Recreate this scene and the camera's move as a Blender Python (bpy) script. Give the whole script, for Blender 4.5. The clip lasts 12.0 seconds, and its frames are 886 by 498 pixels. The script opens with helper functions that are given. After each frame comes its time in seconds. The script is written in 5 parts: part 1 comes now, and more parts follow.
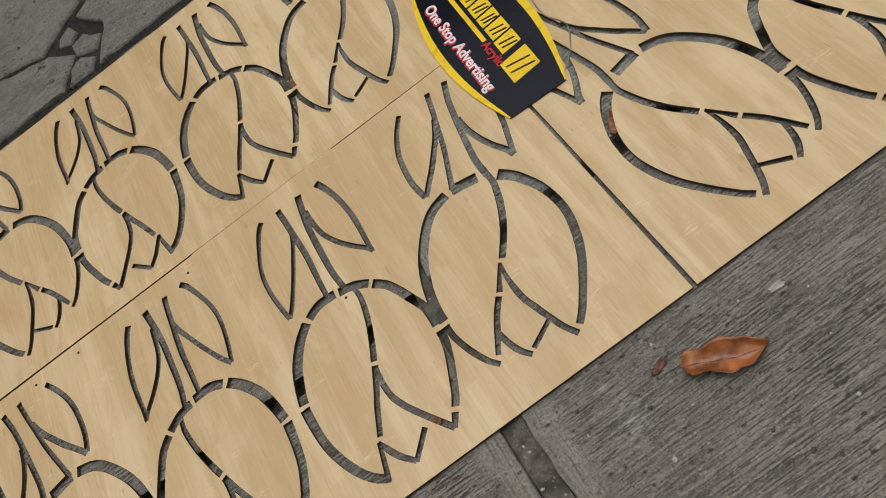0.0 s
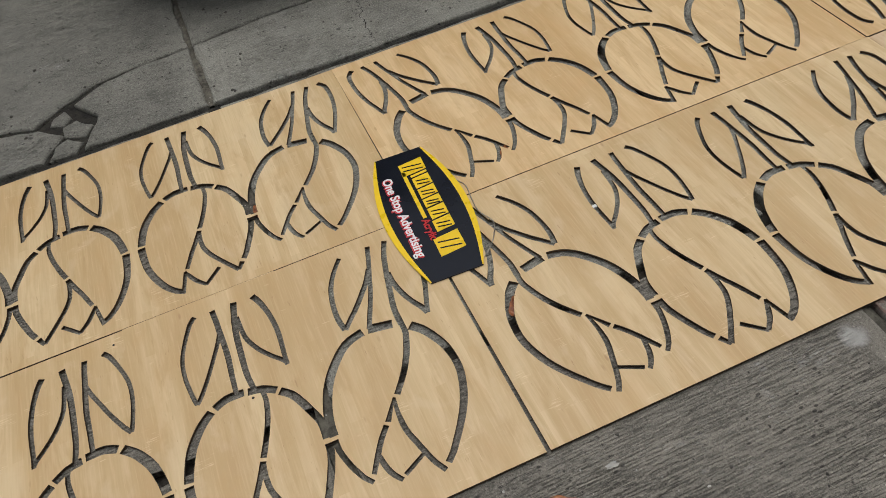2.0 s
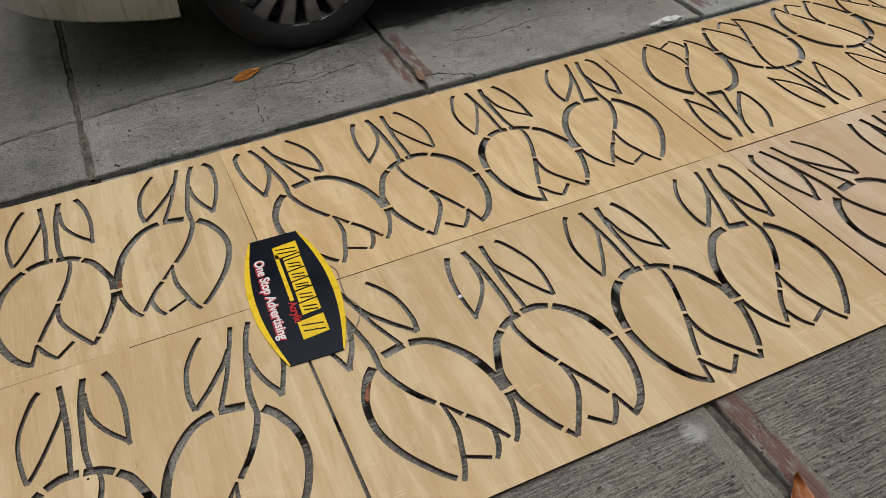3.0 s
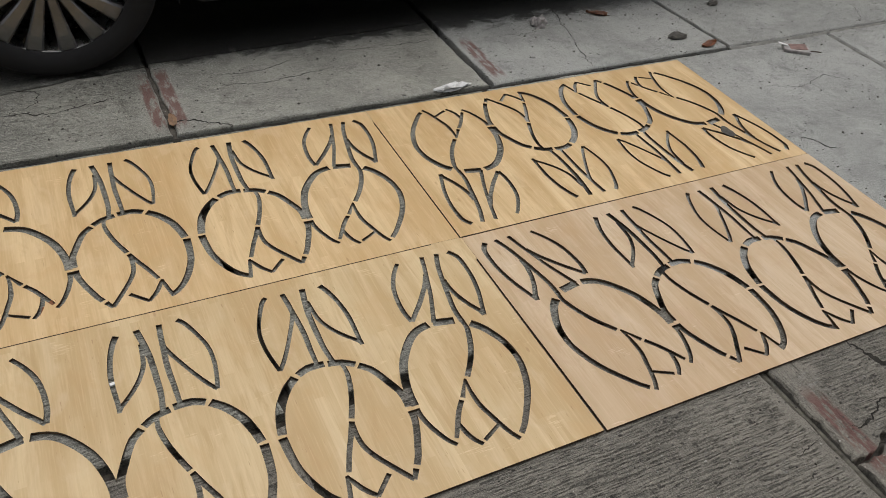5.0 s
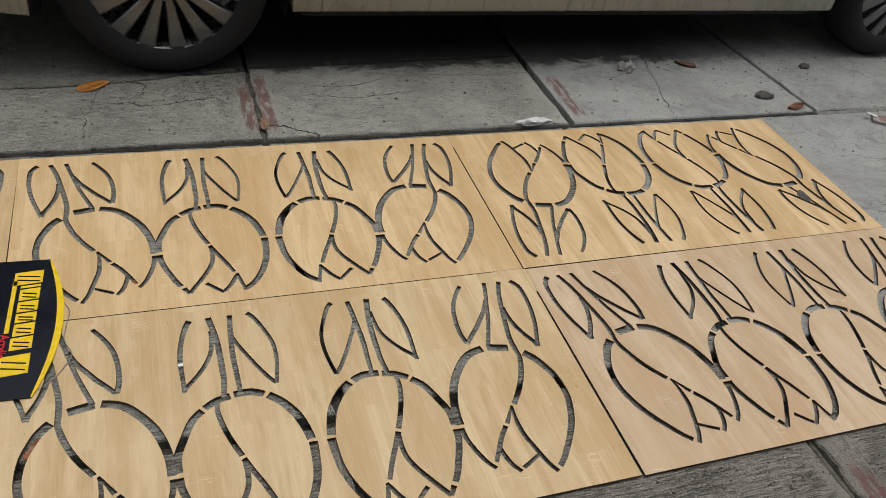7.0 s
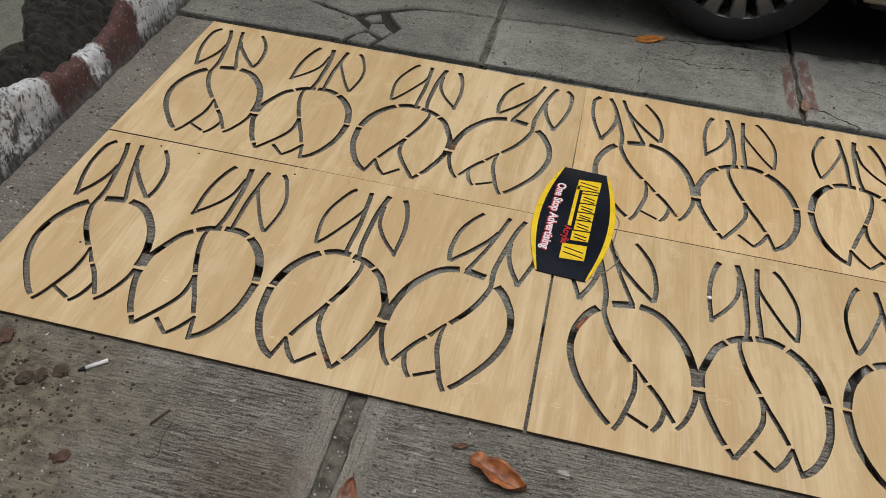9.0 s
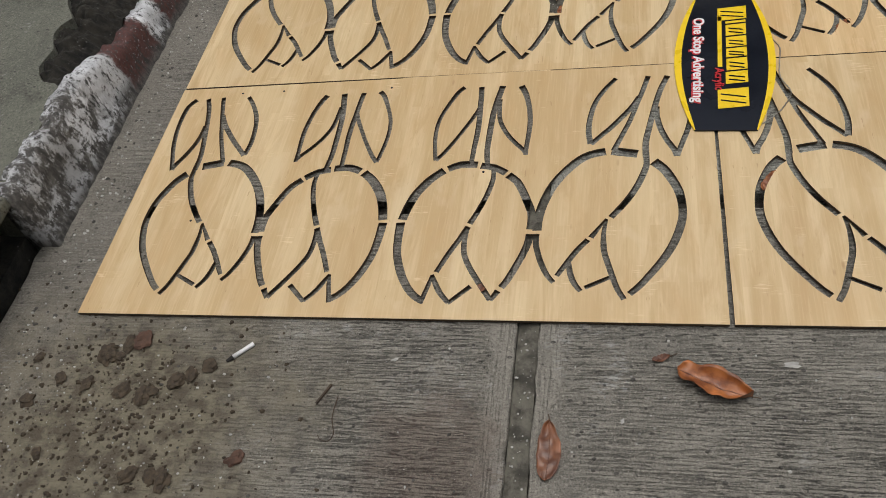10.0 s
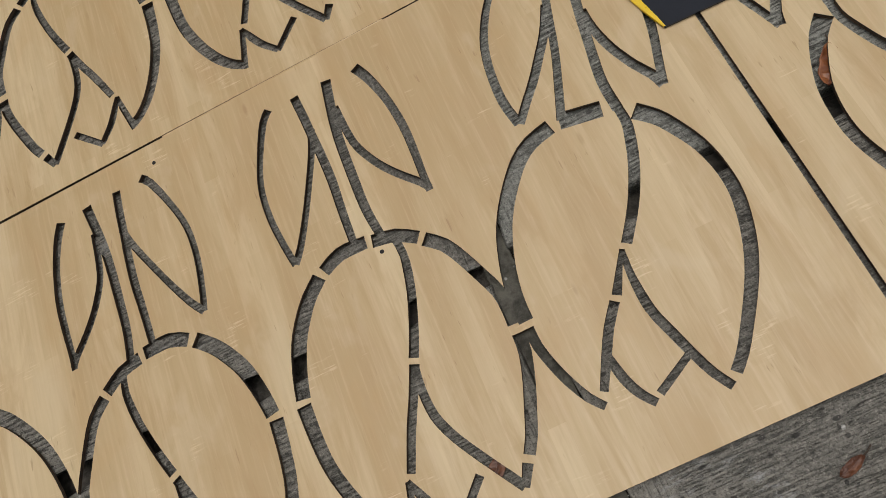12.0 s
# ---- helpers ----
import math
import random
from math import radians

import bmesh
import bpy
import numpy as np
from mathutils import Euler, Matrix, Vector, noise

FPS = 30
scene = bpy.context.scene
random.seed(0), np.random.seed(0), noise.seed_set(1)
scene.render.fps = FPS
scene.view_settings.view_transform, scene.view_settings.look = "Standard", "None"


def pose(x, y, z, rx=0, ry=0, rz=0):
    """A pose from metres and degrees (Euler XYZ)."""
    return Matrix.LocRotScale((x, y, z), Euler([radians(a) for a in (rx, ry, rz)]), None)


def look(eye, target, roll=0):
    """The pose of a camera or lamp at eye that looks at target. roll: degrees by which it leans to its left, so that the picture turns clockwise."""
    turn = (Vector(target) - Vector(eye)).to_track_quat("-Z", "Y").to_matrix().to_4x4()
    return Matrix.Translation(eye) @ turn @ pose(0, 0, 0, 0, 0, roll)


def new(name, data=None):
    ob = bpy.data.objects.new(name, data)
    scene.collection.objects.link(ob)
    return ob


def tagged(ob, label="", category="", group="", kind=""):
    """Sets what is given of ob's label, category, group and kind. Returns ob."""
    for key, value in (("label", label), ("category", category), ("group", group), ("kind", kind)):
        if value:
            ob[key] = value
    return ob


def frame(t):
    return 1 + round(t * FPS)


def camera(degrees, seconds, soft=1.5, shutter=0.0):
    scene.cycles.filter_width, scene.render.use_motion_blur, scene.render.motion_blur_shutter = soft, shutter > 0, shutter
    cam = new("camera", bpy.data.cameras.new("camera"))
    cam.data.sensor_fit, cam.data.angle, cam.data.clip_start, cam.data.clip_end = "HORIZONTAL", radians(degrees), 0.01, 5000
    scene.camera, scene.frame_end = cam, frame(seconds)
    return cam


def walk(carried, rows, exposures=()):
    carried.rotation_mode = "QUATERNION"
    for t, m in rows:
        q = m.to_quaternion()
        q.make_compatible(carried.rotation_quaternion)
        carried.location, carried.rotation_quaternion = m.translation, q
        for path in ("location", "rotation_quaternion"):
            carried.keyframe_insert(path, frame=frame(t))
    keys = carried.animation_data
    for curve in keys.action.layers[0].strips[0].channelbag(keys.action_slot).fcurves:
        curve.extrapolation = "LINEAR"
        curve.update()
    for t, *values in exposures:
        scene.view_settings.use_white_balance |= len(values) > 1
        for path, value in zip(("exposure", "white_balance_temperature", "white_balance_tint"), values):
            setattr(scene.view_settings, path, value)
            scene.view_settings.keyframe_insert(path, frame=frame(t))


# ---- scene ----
cam = camera(57.3, 12.0, 0.75)
PATH = [
    (0, (-0.2, -1.084, 1.125), (-0.3, 0.03, -0.533), -41.2),
    (0.5, (-0.254, -1.156, 1.207), (-0.093, -0.041, -0.445), -28.1),
    (1, (-0.304, -1.26, 1.225), (-0.014, -0.004, -0.304), -21.0),
    (1.5, (-0.303, -1.282, 1.247), (0.01, -0.065, -0.31), -16.7),
    (2, (-0.269, -1.266, 1.285), (0.061, 0.05, -0.185), -11.6),
    (2.5, (-0.218, -1.308, 1.27), (0.322, 0.074, -0.071), -5.2),
    (2.7, (-0.206, -1.323, 1.267), (0.359, 0.07, -0.053), -4.3),
    (4.3, (0.225, -1.375, 1.304), (0.903, -0.029, -0.011), 4.8),
    (4.5, (0.282, -1.357, 1.305), (1.006, -0.014, 0.011), 5.1),
    (5, (0.382, -1.366, 1.3), (1.155, -0.037, 0.021), 6.6),
    (5.5, (0.411, -1.399, 1.321), (1.191, -0.042, 0.076), 8.5),
    (6, (0.429, -1.414, 1.331), (1.259, -0.045, 0.133), 8.6),
    (6.5, (0.426, -1.409, 1.338), (1.223, -0.035, 0.123), 8.6),
    (7, (0.354, -1.406, 1.34), (0.995, 0.018, 0.09), 9.9),
    (7.5, (0.271, -1.477, 1.295), (0.577, 0.045, 0.034), 10.6),
    (7.7, (0.236, -1.489, 1.291), (0.426, 0.032, 0.008), 10.8),
    (9.3, (-0.065, -1.588, 1.3), (-0.398, -0.179, -0.079), 1.1),
    (9.5, (-0.064, -1.56, 1.243), (-0.462, -0.243, -0.208), -3.7),
    (10, (-0.153, -1.388, 1.186), (-0.617, -0.206, -0.360), -17.2),
    (10.5, (-0.210, -1.146, 1.088), (-0.708, -0.113, -0.550), -27.8),
    (11, (-0.290, -0.950, 1.000), (-0.786, -0.068, -0.726), -37.3),
    (11.5, (-0.301, -0.778, 0.925), (-0.668, 0.073, -0.847), -40.8),
    (12, (-0.284, -0.690, 0.860), (-0.497, 0.091, -0.969), -40.6),
]
walk(cam, [(t, look(eye, target, roll)) for t, eye, target, roll in PATH],
     [(0, -0.43), (2.5, -0.43), (4.5, -0.39), (7.0, -0.37), (9.5, -0.34), (10.5, -0.23), (11.5, -0.43), (12, -0.61)])


# ---- world and light ----
world = bpy.data.worlds.new("overcast_sky")
scene.world = world
world.use_nodes = True
wn, wl = world.node_tree.nodes, world.node_tree.links
sky = wn.new("ShaderNodeTexSky")
sky.sky_type, sky.sun_disc = 'NISHITA', False
sky.sun_elevation, sky.sun_rotation = radians(85), radians(63)
sky.dust_density, sky.air_density = 4.0, 1.0
grey = wn.new("ShaderNodeHueSaturation")
grey.inputs["Saturation"].default_value = 0.25
wl.new(sky.outputs[0], grey.inputs["Color"])
wl.new(grey.outputs[0], wn["Background"].inputs["Color"])
wn["Background"].inputs["Strength"].default_value = 0.19
sun_data = bpy.data.lights.new("sun", 'SUN')
sun_data.energy, sun_data.angle, sun_data.color = 0.75, radians(35), (1.0, 0.96, 0.9)
sun = new("sun", sun_data)
sun.matrix_world = look((0.5, 0.25, 6), (0, 0, 0))


# ---- materials ----
class Mat:
    """A node material with short helpers."""

    def __init__(self, name, rough=0.6, metal=0.0):
        self.m = bpy.data.materials.new(name)
        self.m.use_nodes = True
        self.n, self.l = self.m.node_tree.nodes, self.m.node_tree.links
        self.b = self.n["Principled BSDF"]
        self.b.inputs["Roughness"].default_value = rough
        self.b.inputs["Metallic"].default_value = metal

    def put(self, socket, value):
        if isinstance(value, bpy.types.NodeSocket):
            self.l.new(value, socket)
        elif value is not None:
            socket.default_value = value

    def math(self, op, a, b=None, clamp=False):
        k = self.n.new("ShaderNodeMath")
        k.operation, k.use_clamp = op, clamp
        self.put(k.inputs[0], a)
        self.put(k.inputs[1], b)
        return k.outputs[0]

    def position(self):
        return self.n.new("ShaderNodeNewGeometry").outputs["Position"]

    def local(self):
        return self.n.new("ShaderNodeTexCoord").outputs["Object"]

    def random(self):
        return self.n.new("ShaderNodeObjectInfo").outputs["Random"]

    def shift(self, vec, amount):
        """vec moved by a per-object random amount."""
        k = self.n.new("ShaderNodeVectorMath")
        k.operation = 'ADD'
        c = self.n.new("ShaderNodeCombineXYZ")
        self.put(c.inputs[0], self.math('MULTIPLY', self.random(), amount))
        self.put(c.inputs[1], self.math('MULTIPLY', self.random(), amount * 2.3))
        self.put(k.inputs[0], vec)
        self.put(k.inputs[1], c.outputs[0])
        return k.outputs[0]

    def stretch(self, vec, sx, sy, sz):
        k = self.n.new("ShaderNodeVectorMath")
        k.operation = 'MULTIPLY'
        self.put(k.inputs[0], vec)
        k.inputs[1].default_value = (sx, sy, sz)
        return k.outputs[0]

    def noise(self, vec, scale, detail=4.0, rough=0.55, distort=0.0):
        k = self.n.new("ShaderNodeTexNoise")
        self.put(k.inputs["Vector"], vec)
        k.inputs["Scale"].default_value, k.inputs["Detail"].default_value = scale, detail
        k.inputs["Roughness"].default_value, k.inputs["Distortion"].default_value = rough, distort
        return k.outputs[0]

    def cells(self, vec, scale, feature='F1'):
        k = self.n.new("ShaderNodeTexVoronoi")
        k.feature = feature
        self.put(k.inputs["Vector"], vec)
        k.inputs["Scale"].default_value = scale
        return k.outputs[0]

    def ramp(self, fac, low, high, a=0.0, b=1.0):
        """Smooth step of fac from low..high to a..b."""
        k = self.n.new("ShaderNodeMapRange")
        k.interpolation_type = 'SMOOTHSTEP'
        self.put(k.inputs[0], fac)
        for i, v in enumerate((low, high, a, b)):
            k.inputs[i + 1].default_value = v
        return k.outputs[0]

    def mix(self, fac, a, b, blend='MIX'):
        k = self.n.new("ShaderNodeMix")
        k.data_type, k.blend_type = 'RGBA', blend
        self.put(k.inputs[0], fac)
        for s, v in ((k.inputs[6], a), (k.inputs[7], b)):
            self.put(s, (*v, 1.0) if isinstance(v, tuple) else v)
        return k.outputs[2]

    def xyz(self, vec):
        k = self.n.new("ShaderNodeSeparateXYZ")
        self.put(k.inputs[0], vec)
        return k.outputs

    def colour(self, value):
        self.put(self.b.inputs["Base Color"], (*value, 1.0) if isinstance(value, tuple) else value)
        return self

    def rough(self, value):
        self.put(self.b.inputs["Roughness"], value)
        return self

    def bump(self, height, distance, strength=1.0):
        k = self.n.new("ShaderNodeBump")
        k.inputs["Strength"].default_value, k.inputs["Distance"].default_value = strength, distance
        self.put(k.inputs["Height"], height)
        before = self.b.inputs["Normal"].links
        if before:
            self.l.new(before[0].from_socket, k.inputs["Normal"])
        self.l.new(k.outputs[0], self.b.inputs["Normal"])
        return self


JOINTS = (-0.336, 0.664, 1.69, 2.73)
# reddish old paint beside some joints: x, half width, y from, y to
RED = ((0.635, 0.022, 0.74, 1.08), (0.695, 0.024, 0.74, 1.10), (1.755, 0.03, 0.74, 1.03), (1.715, 0.030, -0.95, -0.72), (0.70, 0.03, -1.05, -0.62))


def concrete(name, broom=1.0, tint=(0.182, 0.169, 0.143)):
    """Weathered, broom-finished street concrete with trowelled borders along the joints."""
    k = Mat(name)
    p = k.position()
    x, y, _ = k.xyz(p)
    near = None
    for j in JOINTS:
        d = k.math('ABSOLUTE', k.math('SUBTRACT', x, j))
        near = d if near is None else k.math('MINIMUM', near, d)
    wobble = k.math('MULTIPLY', k.math('SUBTRACT', k.noise(p, 9.0, 3), 0.5), 0.06)
    inner = k.ramp(k.math('ADD', near, wobble), 0.055, 0.085)
    back = k.ramp(y, 0.66, 0.70, 1.0, 0.8)
    sp = k.shift(p, 3.0)
    along = k.noise(k.stretch(sp, 8.0, 300.0, 1.0), 1.0, 3, 0.62)
    dashes = k.noise(k.stretch(sp, 30.0, 360.0, 1.0), 1.0, 3, 0.65, 0.1)
    across = k.noise(k.stretch(sp, 330.0, 9.0, 1.0), 1.0, 3, 0.6, 0.1)
    breaks = k.noise(k.stretch(sp, 1.0, 1.6, 1.0), 52.0, 5, 0.75)
    fine = k.noise(k.stretch(p, 60.0, 600.0, 1.0), 1.0, 2, 0.6)
    a_line = k.math('MULTIPLY', k.ramp(along, 0.47, 0.42, 0.0, 0.7), k.ramp(breaks, 0.42, 0.54))
    a_line = k.math('MAXIMUM', a_line, k.math('MULTIPLY', k.ramp(dashes, 0.44, 0.39), k.ramp(breaks, 0.36, 0.50, 0.2, 1.0)))
    a_line = k.math('MULTIPLY', a_line, k.math('MULTIPLY', inner, back))
    b_line = k.math('MULTIPLY', k.math('MULTIPLY', k.ramp(across, 0.46, 0.40, 0.0, 0.45), k.ramp(breaks, 0.40, 0.54)), k.math('SUBTRACT', 1.0, inner))
    groove = k.math('MAXIMUM', a_line, b_line)
    patchy = k.ramp(k.noise(p, 2.3, 4, 0.6), 0.33, 0.62)
    groove = k.math('MULTIPLY', groove, k.math('ADD', k.math('MULTIPLY', patchy, 0.65), 0.35))
    groove = k.math('MULTIPLY', groove, broom)
    # earth washed over the slab beside the kerb
    dx, dy = k.math('SUBTRACT', x, -1.05), k.math('SUBTRACT', y, -0.92)
    far = k.math('SQRT', k.math('ADD', k.math('MULTIPLY', dx, dx), k.math('MULTIPLY', dy, dy)))
    far = k.math('ADD', far, k.math('MULTIPLY', k.math('SUBTRACT', k.noise(p, 7.0, 5, 0.65), 0.5), 0.55))
    mud = k.ramp(far, 0.50, 0.14, 0.0, 0.85)
    groove = k.math('MULTIPLY', groove, k.math('SUBTRACT', 1.0, k.math('MULTIPLY', mud, 0.95)))
    groove = k.math('MULTIPLY', groove, k.ramp(x, -1.33, -1.16, 0.35, 1.0))
    large = k.noise(p, 3.4, 5, 0.6, 0.4)
    mid = k.noise(p, 24.0, 5, 0.65)
    grain = k.noise(p, 260.0, 3, 0.7)
    dark = tuple(c * 0.62 for c in tint)
    light = tuple(min(1.0, c * 1.38) for c in tint)
    c = k.mix(k.ramp(large, 0.3, 0.7), dark, light)
    c = k.mix(k.ramp(mid, 0.35, 0.7, 0.0, 0.45), c, light)
    c = k.mix(k.ramp(mid, 0.5, 0.3, 0.0, 0.4), c, dark)
    c = k.mix(k.ramp(grain, 0.40, 0.66, 0.0, 0.65), c, tuple(v * 1.7 for v in tint))
    c = k.mix(k.math('MULTIPLY', groove, 0.92), c, (0.030, 0.028, 0.023))
    ridge = k.math('MULTIPLY', k.ramp(along, 0.55, 0.66, 0.0, 0.55 * min(1.0, broom)), inner)
    c = k.mix(ridge, c, tuple(v * 1.75 for v in tint))
    c = k.mix(k.ramp(fine, 0.46, 0.34, 0.0, 0.30), c, dark)
    c = k.mix(k.ramp(k.noise(p, 420.0, 2, 0.7), 0.46, 0.34, 0.0, 0.7), c, tuple(v * 0.32 for v in tint))
    # pale worn scuffs, dark spots
    scuff = k.ramp(k.noise(k.shift(p, 5.0), 6.0, 6, 0.72, 0.6), 0.55, 0.70, 0.0, 0.75)
    scuff = k.math('MULTIPLY', scuff, k.ramp(k.noise(k.stretch(sp, 40.0, 150.0, 1.0), 1.0, 4, 0.75), 0.48, 0.60))
    c = k.mix(scuff, c, (0.40, 0.40, 0.38))
    spots = k.ramp(k.cells(p, 13.0), 0.13, 0.06, 0.0, 0.8)
    spots = k.math('MULTIPLY', spots, k.ramp(k.noise(p, 7.0, 2), 0.52, 0.62))
    c = k.mix(spots, c, (0.045, 0.042, 0.04))
    chips = k.ramp(k.cells(k.stretch(p, 1.0, 1.3, 1.0), 34.0), 0.10, 0.05, 0.0, 0.7)
    chips = k.math('MULTIPLY', chips, k.ramp(k.noise(p, 11.0, 2), 0.50, 0.58))
    c = k.mix(chips, c, (0.46, 0.45, 0.42))
    pits = k.math('MULTIPLY', k.ramp(k.cells(k.stretch(p, 0.7, 1.25, 1.0), 52.0), 0.20, 0.13), k.ramp(k.noise(p, 16.0, 3), 0.47, 0.54))
    c = k.mix(k.math('MULTIPLY', pits, 0.85), c, (0.035, 0.032, 0.028))
    much = 1.0 if broom < 0.9 else 0.6
    worn = k.noise(k.shift(p, 4.0), 9.0, 7, 0.74, 0.5)
    c = k.mix(k.ramp(worn, 0.52, 0.68, 0.0, 0.55 * much), c, tuple(v * 0.5 for v in tint))
    c = k.mix(k.ramp(worn, 0.44, 0.32, 0.0, 0.55 * much), c, tuple(v * 1.5 for v in tint))
    c = k.mix(k.ramp(k.cells(p, 90.0), 0.18, 0.10, 0.0, 0.6 * much), c, tuple(v * 0.4 for v in tint))
    sand = k.noise(p, 170.0, 3, 0.8)
    c = k.mix(k.ramp(sand, 0.56, 0.66, 0.0, 0.6), c, tuple(min(0.6, v * 2.2) for v in tint))
    c = k.mix(k.ramp(sand, 0.44, 0.35, 0.0, 0.6), c, tuple(v * 0.35 for v in tint))
    # white paint drip and a rusty stain on the front slabs
    for sx, sy, rad, col, most in ((0.592, -0.685, 0.034, (0.55, 0.55, 0.53), 0.55), (-0.47, -0.90, 0.16, (0.10, 0.062, 0.045), 0.45), (-0.30, -1.05, 0.10, (0.09, 0.06, 0.045), 0.35)):
        ux, uy = k.math('SUBTRACT', x, sx), k.math('SUBTRACT', y, sy)
        d = k.math('SQRT', k.math('ADD', k.math('MULTIPLY', ux, ux), k.math('MULTIPLY', uy, uy)))
        d = k.math('ADD', d, k.math('MULTIPLY', k.math('SUBTRACT', k.noise(p, 22.0, 5, 0.7), 0.5), rad * 1.6))
        c = k.mix(k.ramp(d, rad, rad * 0.35, 0.0, most), c, col)
    # ragged oil stain below the car, with some of its shade painted in
    oil_shade = k.math('ADD', y, k.math('MULTIPLY', k.math('SUBTRACT', k.noise(k.stretch(p, 1.0, 1.6, 1.0), 9.0, 6, 0.72, 0.6), 0.5), 0.34))
    oil_shade = k.math('MULTIPLY', k.ramp(oil_shade, 1.10, 1.17, 0.0, 0.85), k.math('MULTIPLY', k.ramp(x, 0.1, 0.5), k.ramp(x, 2.9, 2.2)))
    c = k.mix(oil_shade, c, (0.035, 0.033, 0.030))
    # old red paint rubbed along the joints
    for rx, hw, y0, y1 in RED:
        m = k.ramp(k.math('ABSOLUTE', k.math('SUBTRACT', x, rx)), hw, hw * 0.6)
        m = k.math('MULTIPLY', m, k.ramp(y, y0 - 0.02, y0 + 0.04))
        m = k.math('MULTIPLY', m, k.ramp(y, y1 + 0.02, y1 - 0.04))
        m = k.math('MULTIPLY', m, k.ramp(k.noise(k.stretch(p, 2.0, 0.5, 1.0), 26.0, 5, 0.7), 0.40, 0.52, 0.0, 0.8))
        c = k.mix(m, c, (0.15, 0.062, 0.052))
    c = k.mix(mud, c, k.mix(k.ramp(mid, 0.4, 0.6), (0.082, 0.065, 0.040), (0.190, 0.166, 0.112)))
    k.colour(c).rough(k.ramp(large, 0.3, 0.7, 0.78, 0.95))
    k.bump(k.math('SUBTRACT', k.math('MULTIPLY', mid, 0.8), k.math('MULTIPLY', groove, 0.8)), 0.006, 1.0)
    k.bump(grain, 0.0025, 0.9)
    return k.m


def plywood(name="pine_plywood_face", tone=(0.985, 1.0, 0.965), blush=0.16):
    k = Mat(name)
    p = k.shift(k.local(), 7.0)
    wide = k.noise(k.stretch(p, 11.0, 1.1, 1.0), 1.0, 3, 0.5, 0.35)
    fibre = k.noise(k.stretch(p, 240.0, 9.0, 1.0), 1.0, 4, 0.6, 0.15)
    figure = k.noise(k.stretch(p, 26.0, 4.0, 1.0), 1.0, 5, 0.62, 0.9)
    cloud = k.noise(p, 3.2, 3, 0.5)
    c = k.mix(k.ramp(wide, 0.36, 0.64), (0.545, 0.378, 0.196), (0.72, 0.555, 0.340))
    bricks = k.n.new("ShaderNodeTexBrick")
    turn = k.n.new("ShaderNodeVectorRotate")
    turn.inputs["Angle"].default_value = radians(90)
    k.l.new(p, turn.inputs["Vector"])
    k.l.new(turn.outputs[0], bricks.inputs["Vector"])
    for nm, v in (("Scale", 1.0), ("Mortar Size", 0.0), ("Brick Width", 0.34), ("Row Height", 0.021), ("Bias", 0.0)):
        bricks.inputs[nm].default_value = v
    bricks.offset, bricks.offset_frequency = 0.37, 2
    bricks.inputs["Color1"].default_value, bricks.inputs["Color2"].default_value = (0, 0, 0, 1), (1, 1, 1, 1)
    c = k.mix(k.ramp(bricks.outputs["Color"], 0.0, 1.0, 0.0, 0.5), c, (0.52, 0.35, 0.170))
    c = k.mix(k.ramp(figure, 0.47, 0.66, 0.0, 0.62), c, (0.49, 0.315, 0.15))
    c = k.mix(k.ramp(fibre, 0.45, 0.7, 0.0, 0.24), c, (0.48, 0.33, 0.17))
    c = k.mix(k.ramp(fibre, 0.5, 0.3, 0.0, 0.25), c, (0.78, 0.60, 0.38))
    c = k.mix(k.ramp(cloud, 0.55, 0.75, 0.0, 0.35), c, (0.74, 0.56, 0.34))
    blotch = k.noise(k.stretch(p, 1.6, 0.8, 1.0), 9.0, 4, 0.6, 0.8)
    c = k.mix(k.ramp(blotch, 0.50, 0.70, 0.0, 0.30), c, (0.56, 0.345, 0.155))
    c = k.mix(k.ramp(blotch, 0.46, 0.30, 0.0, 0.25), c, (0.74, 0.60, 0.42))
    flecks = k.math('MULTIPLY', k.ramp(k.cells(k.stretch(p, 5.0, 1.6, 1.0), 5.0), 0.10, 0.03, 0.0, 0.55), k.ramp(k.noise(p, 5.0, 2), 0.5, 0.6))
    c = k.mix(flecks, c, (0.34, 0.18, 0.075))
    rosy = k.noise(k.stretch(p, 1.0, 0.7, 1.0), 15.0, 5, 0.62, 1.2)
    c = k.mix(k.ramp(rosy, 0.54, 0.72, 0.0, blush), c, (0.55, 0.345, 0.20))
    c = k.mix(k.ramp(k.random(), 0.0, 1.0, 0.0, 0.22), c, (0.58, 0.40, 0.21))
    # cross hatching of torn fibre and dark resin ticks
    hatch = k.ramp(k.noise(k.stretch(p, 30.0, 330.0, 1.0), 1.0, 2, 0.6), 0.52, 0.62)
    hatch = k.math('MULTIPLY', hatch, k.ramp(k.noise(k.stretch(p, 1.0, 1.4, 1.0), 13.0, 3, 0.6), 0.60, 0.68, 0.0, 0.5))
    c = k.mix(hatch, c, (0.80, 0.63, 0.40))
    tick = k.ramp(k.noise(k.stretch(p, 210.0, 26.0, 1.0), 1.0, 2, 0.6), 0.66, 0.72, 0.0, 0.5)
    tick = k.math('MULTIPLY', tick, k.ramp(k.noise(p, 9.0, 2), 0.48, 0.58))
    c = k.mix(tick, c, (0.36, 0.20, 0.09))
    c = k.mix(1.0, c, tone, 'MULTIPLY')
    k.colour(c).rough(k.ramp(fibre, 0.3, 0.7, 0.36, 0.55))
    k.bump(fibre, 0.0004, 0.6)
    k.bump(figure, 0.0006, 0.3)
    return k.m


